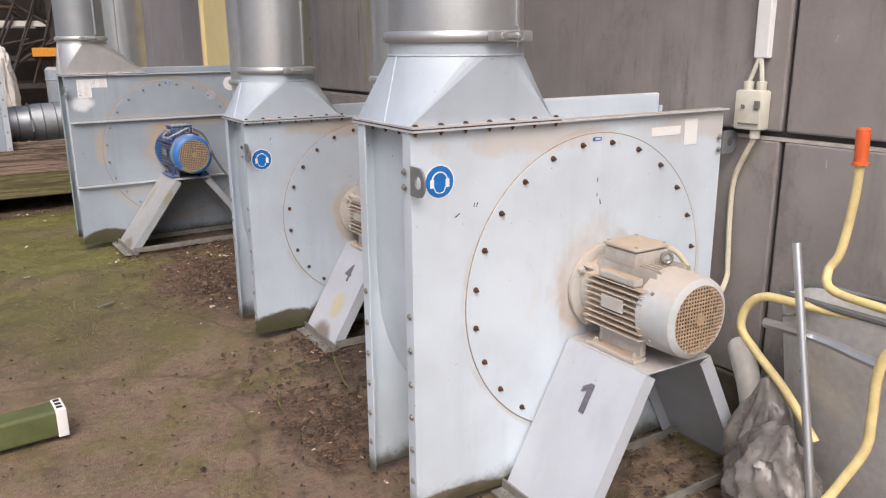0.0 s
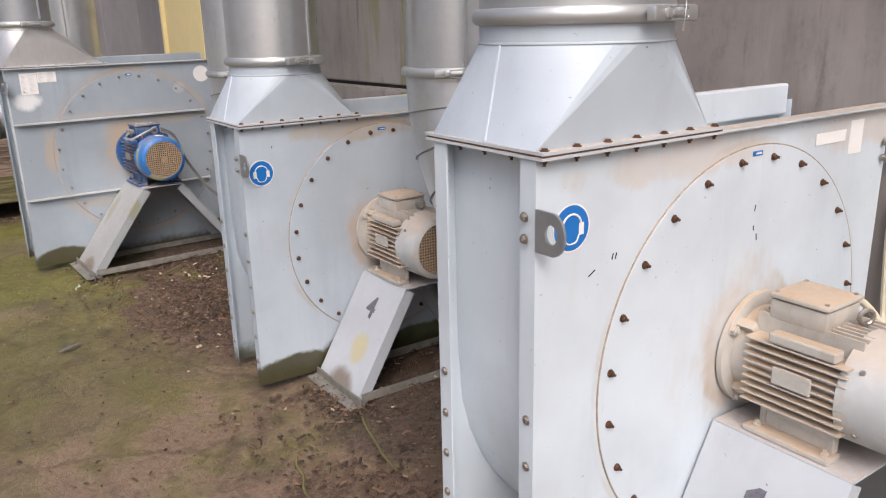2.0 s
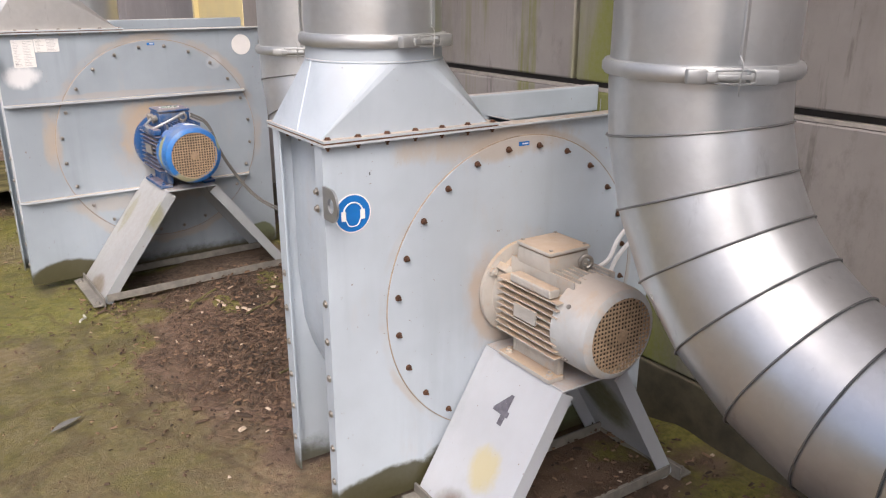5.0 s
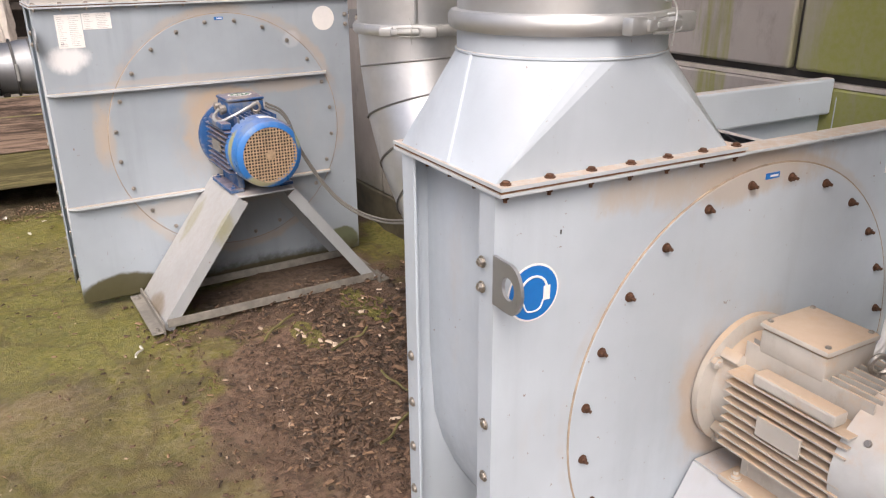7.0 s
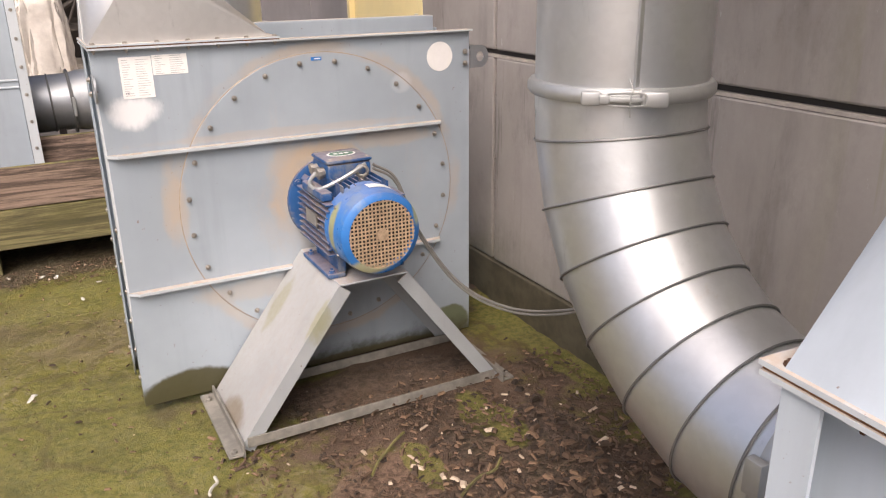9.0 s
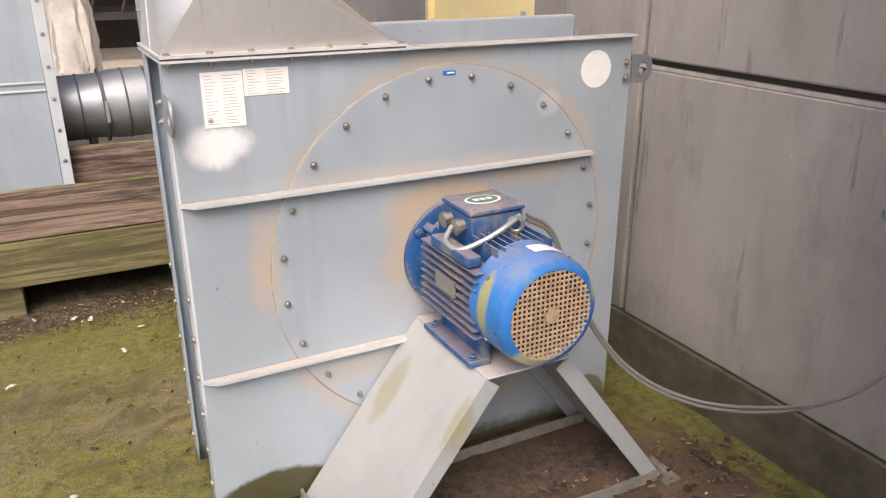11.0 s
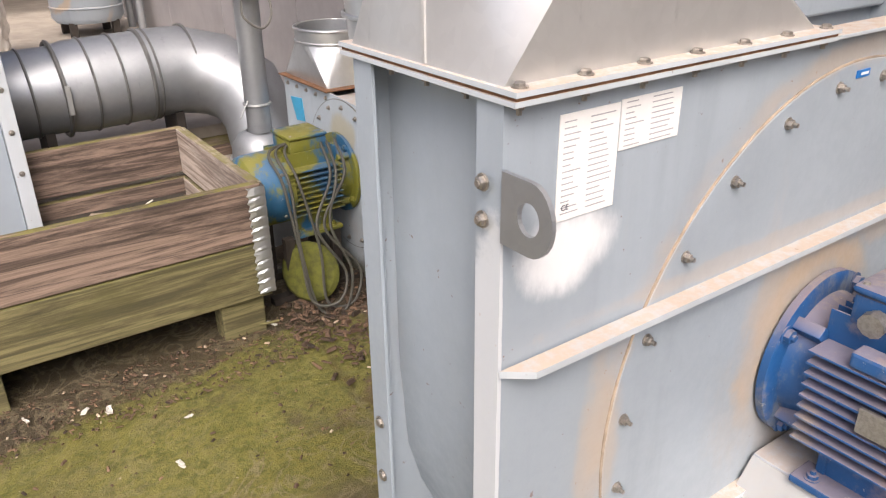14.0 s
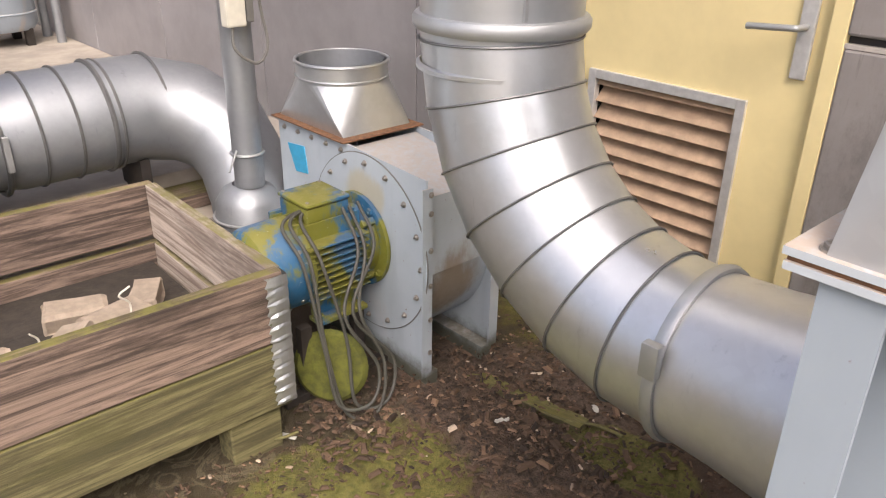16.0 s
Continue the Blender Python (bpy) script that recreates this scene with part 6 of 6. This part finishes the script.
# ---- litter ----
def litter(name, label, count, area, size, seed, dens=None, flat=0.35):
    r = random.Random(seed)
    V, Fc = [], []
    while count:
        x, y = area(r)
        count -= 1
        s = size * r.uniform(0.4, 1.5)
        a = r.uniform(0, math.pi * 2)
        l, w, h = s * r.uniform(0.8, 2.2), s * r.uniform(0.4, 0.9), s * flat * r.uniform(0.5, 1.4)
        k = min(1, max(0, (x - 1.25) / 0.5))
        z = 0.004 + 0.028 * k
        tz = r.uniform(-0.3, 0.3)
        b = len(V)
        for sx, sy, sz in ((-1, -1, 0), (1, -0.7, 0), (1, 1, 0), (-0.8, 1, 0), (-0.6, -0.5, 1), (0.7, -0.4, 1), (0.6, 0.6, 1), (-0.5, 0.5, 1)):
            px, py = sx * l / 2, sy * w / 2
            V.append((x + px * math.cos(a) - py * math.sin(a), y + px * math.sin(a) + py * math.cos(a), z - 0.004 + sz * h + tz * px))
        for q in ((4, 5, 6, 7), (0, 1, 5, 4), (1, 2, 6, 5), (2, 3, 7, 6), (3, 0, 4, 7)):
            Fc.append([b + i for i in q])
    me = bpy.data.meshes.new(name)
    me.from_pydata(V, [], Fc)
    me.materials.append(DEBRIS)
    tagged(new(name, me), label, "debris", kind="stuff")


def along(x0, x1, y0, y1):
    return lambda r: (r.uniform(x0, x1), r.uniform(y0, y1))


def cluster(cx, cy, sx, sy):
    return lambda r: (min(2.45, r.gauss(cx, sx)), r.gauss(cy, sy))


litter("soil_crumbs", "dark soil crumbs and rotten leaf bits", 2600, along(1.35, 2.45, 4.2, 5.9), 0.012, 1)
litter("soil_crumbs", "dark soil crumbs and rotten leaf bits", 1500, along(1.4, 2.45, 6.6, 8.0), 0.012, 2)
litter("soil_crumbs", "dark soil crumbs beside the fan feet", 1500, along(1.05, 2.45, 2.3, 3.6), 0.012, 3)
litter("soil_crumbs", "dark soil crumbs under the motor stand", 900, along(1.35, 2.4, 1.0, 1.9), 0.012, 4)
litter("wood_chips", "pale wood chips scattered on soil", 160, cluster(1.45, 4.75, 0.13, 0.22), 0.018, 6)
litter("leaf_litter", "dead brown leaves gathered by the fan", 140, cluster(1.26, 2.72, 0.10, 0.22), 0.013, 7)
litter("leaf_litter", "dead brown leaves beside the planter", 160, cluster(1.55, 7.85, 0.12, 0.12), 0.018, 8)
litter("bark_lumps", "dark lumps of bark and soil by the wall", 650, cluster(1.98, 5.10, 0.2, 0.32), 0.020, 31)
litter("bark_lumps", "dark lumps of soil under the mossy fan", 260, cluster(1.9, 7.5, 0.22, 0.35), 0.02, 32)
litter("yard_specks", "small pale specks scattered over the moss", 500, along(-0.8, 1.4, 1.0, 8.0), 0.007, 9)
litter("soil_crumbs", "dirt gathered along the planter foot", 1500, along(-0.6, 1.4, 7.72, 8.02), 0.008, 10)
litter("wood_chips", "pale wood chips and shavings on reddish soil", 170, cluster(1.60, 4.95, 0.13, 0.16), 0.016, 61)
litter("soil_crumbs", "reddish soil crumbs scattered over the concrete", 1500, cluster(1.42, 4.85, 0.20, 0.34), 0.009, 62)
litter("leaf_litter", "dead brown leaves and bark beside the fan foot", 260, cluster(1.16, 2.55, 0.09, 0.28), 0.012, 63)
litter("soil_mound", "caked soil on the foot of the stand", 260, cluster(1.52, 3.36, 0.06, 0.10), 0.014, 64)
litter("soil_mound", "caked soil and moss on the foot of the stand", 200, cluster(1.17, 5.84, 0.06, 0.12), 0.012, 65)
litter("moss_lumps", "small dark lumps scattered over the moss", 380, along(0.0, 1.3, 5.2, 7.9), 0.010, 66)
litter("mud_lumps", "small dark lumps scattered over the mud", 420, along(-0.3, 1.3, 1.6, 5.0), 0.010, 67)
litter("soil_crumbs", "dark soil crumbs and wood splinters by the duct", 1300, cluster(1.95, 7.62, 0.22, 0.26), 0.010, 68)
litter("leaf_litter", "reddish dead leaves by the planter corner", 90, cluster(1.50, 8.02, 0.05, 0.05), 0.018, 69)
rr2 = random.Random(21)
for x, y, L, a in ((1.12, 2.95, 0.28, 70), (1.75, 5.25, 0.22, 20), (2.0, 7.45, 0.30, -70), (1.02, 5.63, 0.10, 60), (1.55, 5.5, 0.25, 45), (1.28, 8.0, 0.16, -25), (1.42, 2.95, 0.40, 75), (1.62, 4.62, 0.22, 35), (1.75, 4.85, 0.2, 100)):
    bm = B()
    p = [Vector((-L / 2 + L * k / 4, rr2.uniform(-0.012, 0.012), 0.012 + rr2.uniform(0, 0.012))) for k in range(5)]
    sweep(bm, smooth_path(p, 4), 0.005, 6)
    st = part("twig", bm, WOOD_M if L > 0.15 else PALEPL, None)
    st.matrix_world = pose(x, y, 0.02 if x > 1.3 else 0.0, 0, 0, a)
    tagged(st, "thin bare twig lying on the ground", "twig", "twigs on the ground")

t = thing("timber_batten", pose(1.985, 7.64, 0.028, 0, 3, 96), "rotten mossy timber batten lying in soil", "batten")
bm = B()
bmesh.ops.create_grid(bm, x_segments=14, y_segments=3, size=1, matrix=Matrix.Diagonal((0.22, 0.026, 1, 1)))
for v in bm.verts:
    v.co += Vector((0, 0.008 * noise.noise(v.co * 14), 0.010 * noise.noise(v.co * 22)))
bmesh.ops.solidify(bm, geom=bm.faces[:], thickness=0.022)
part("board", bm, WOOD_M, t)
t = thing("dark_feather", pose(0.77, 4.70, 0.006, 0, 0, 25), "dark grey feather lying on mossy concrete", "feather")
bm = B()
bmesh.ops.create_grid(bm, x_segments=8, y_segments=2, size=1, matrix=Matrix.Diagonal((0.06, 0.014, 1, 1)))
for v in bm.verts:
    v.co.y *= max(0.15, 1 - (abs(v.co.x) / 0.06) ** 2)
    v.co.z += 0.008 * math.cos(v.co.x * 20) + 0.002 * noise.noise(v.co * 60)
bmesh.ops.solidify(bm, geom=bm.faces[:], thickness=0.002)
part("vane", bm, CABLE, t)

rr3 = random.Random(44)
for x, y in ((0.64, 7.84), (0.80, 7.42), (0.39, 7.31), (0.70, 7.80), (0.55, 6.5), (0.3, 7.2), (1.84, 7.60), (2.1, 7.45), (0.45, 5.6), (0.89, 7.62), (1.33, 7.99), (0.48, 7.9), (0.1, 4.6)):
    bm = B()
    w = rr3.uniform(0.006, 0.016)
    bmesh.ops.create_grid(bm, x_segments=4, y_segments=2, size=1, matrix=Matrix.Diagonal((w * 1.8, w * 0.6, 1, 1)))
    for v in bm.verts:
        v.co += Vector((rr3.uniform(-0.004, 0.004), rr3.uniform(-0.004, 0.004), rr3.uniform(0.002, 0.008)))
    bmesh.ops.solidify(bm, geom=bm.faces[:], thickness=0.0015)
    ob = part("paper_scrap", bm, PALEPL, None)
    ob.matrix_world = pose(x, y, 0.004 if x < 1.4 else 0.03, 0, 0, rr3.uniform(0, 180))
    tagged(ob, "small pale scrap lying on mossy ground", "litter", "pale scraps on the ground")
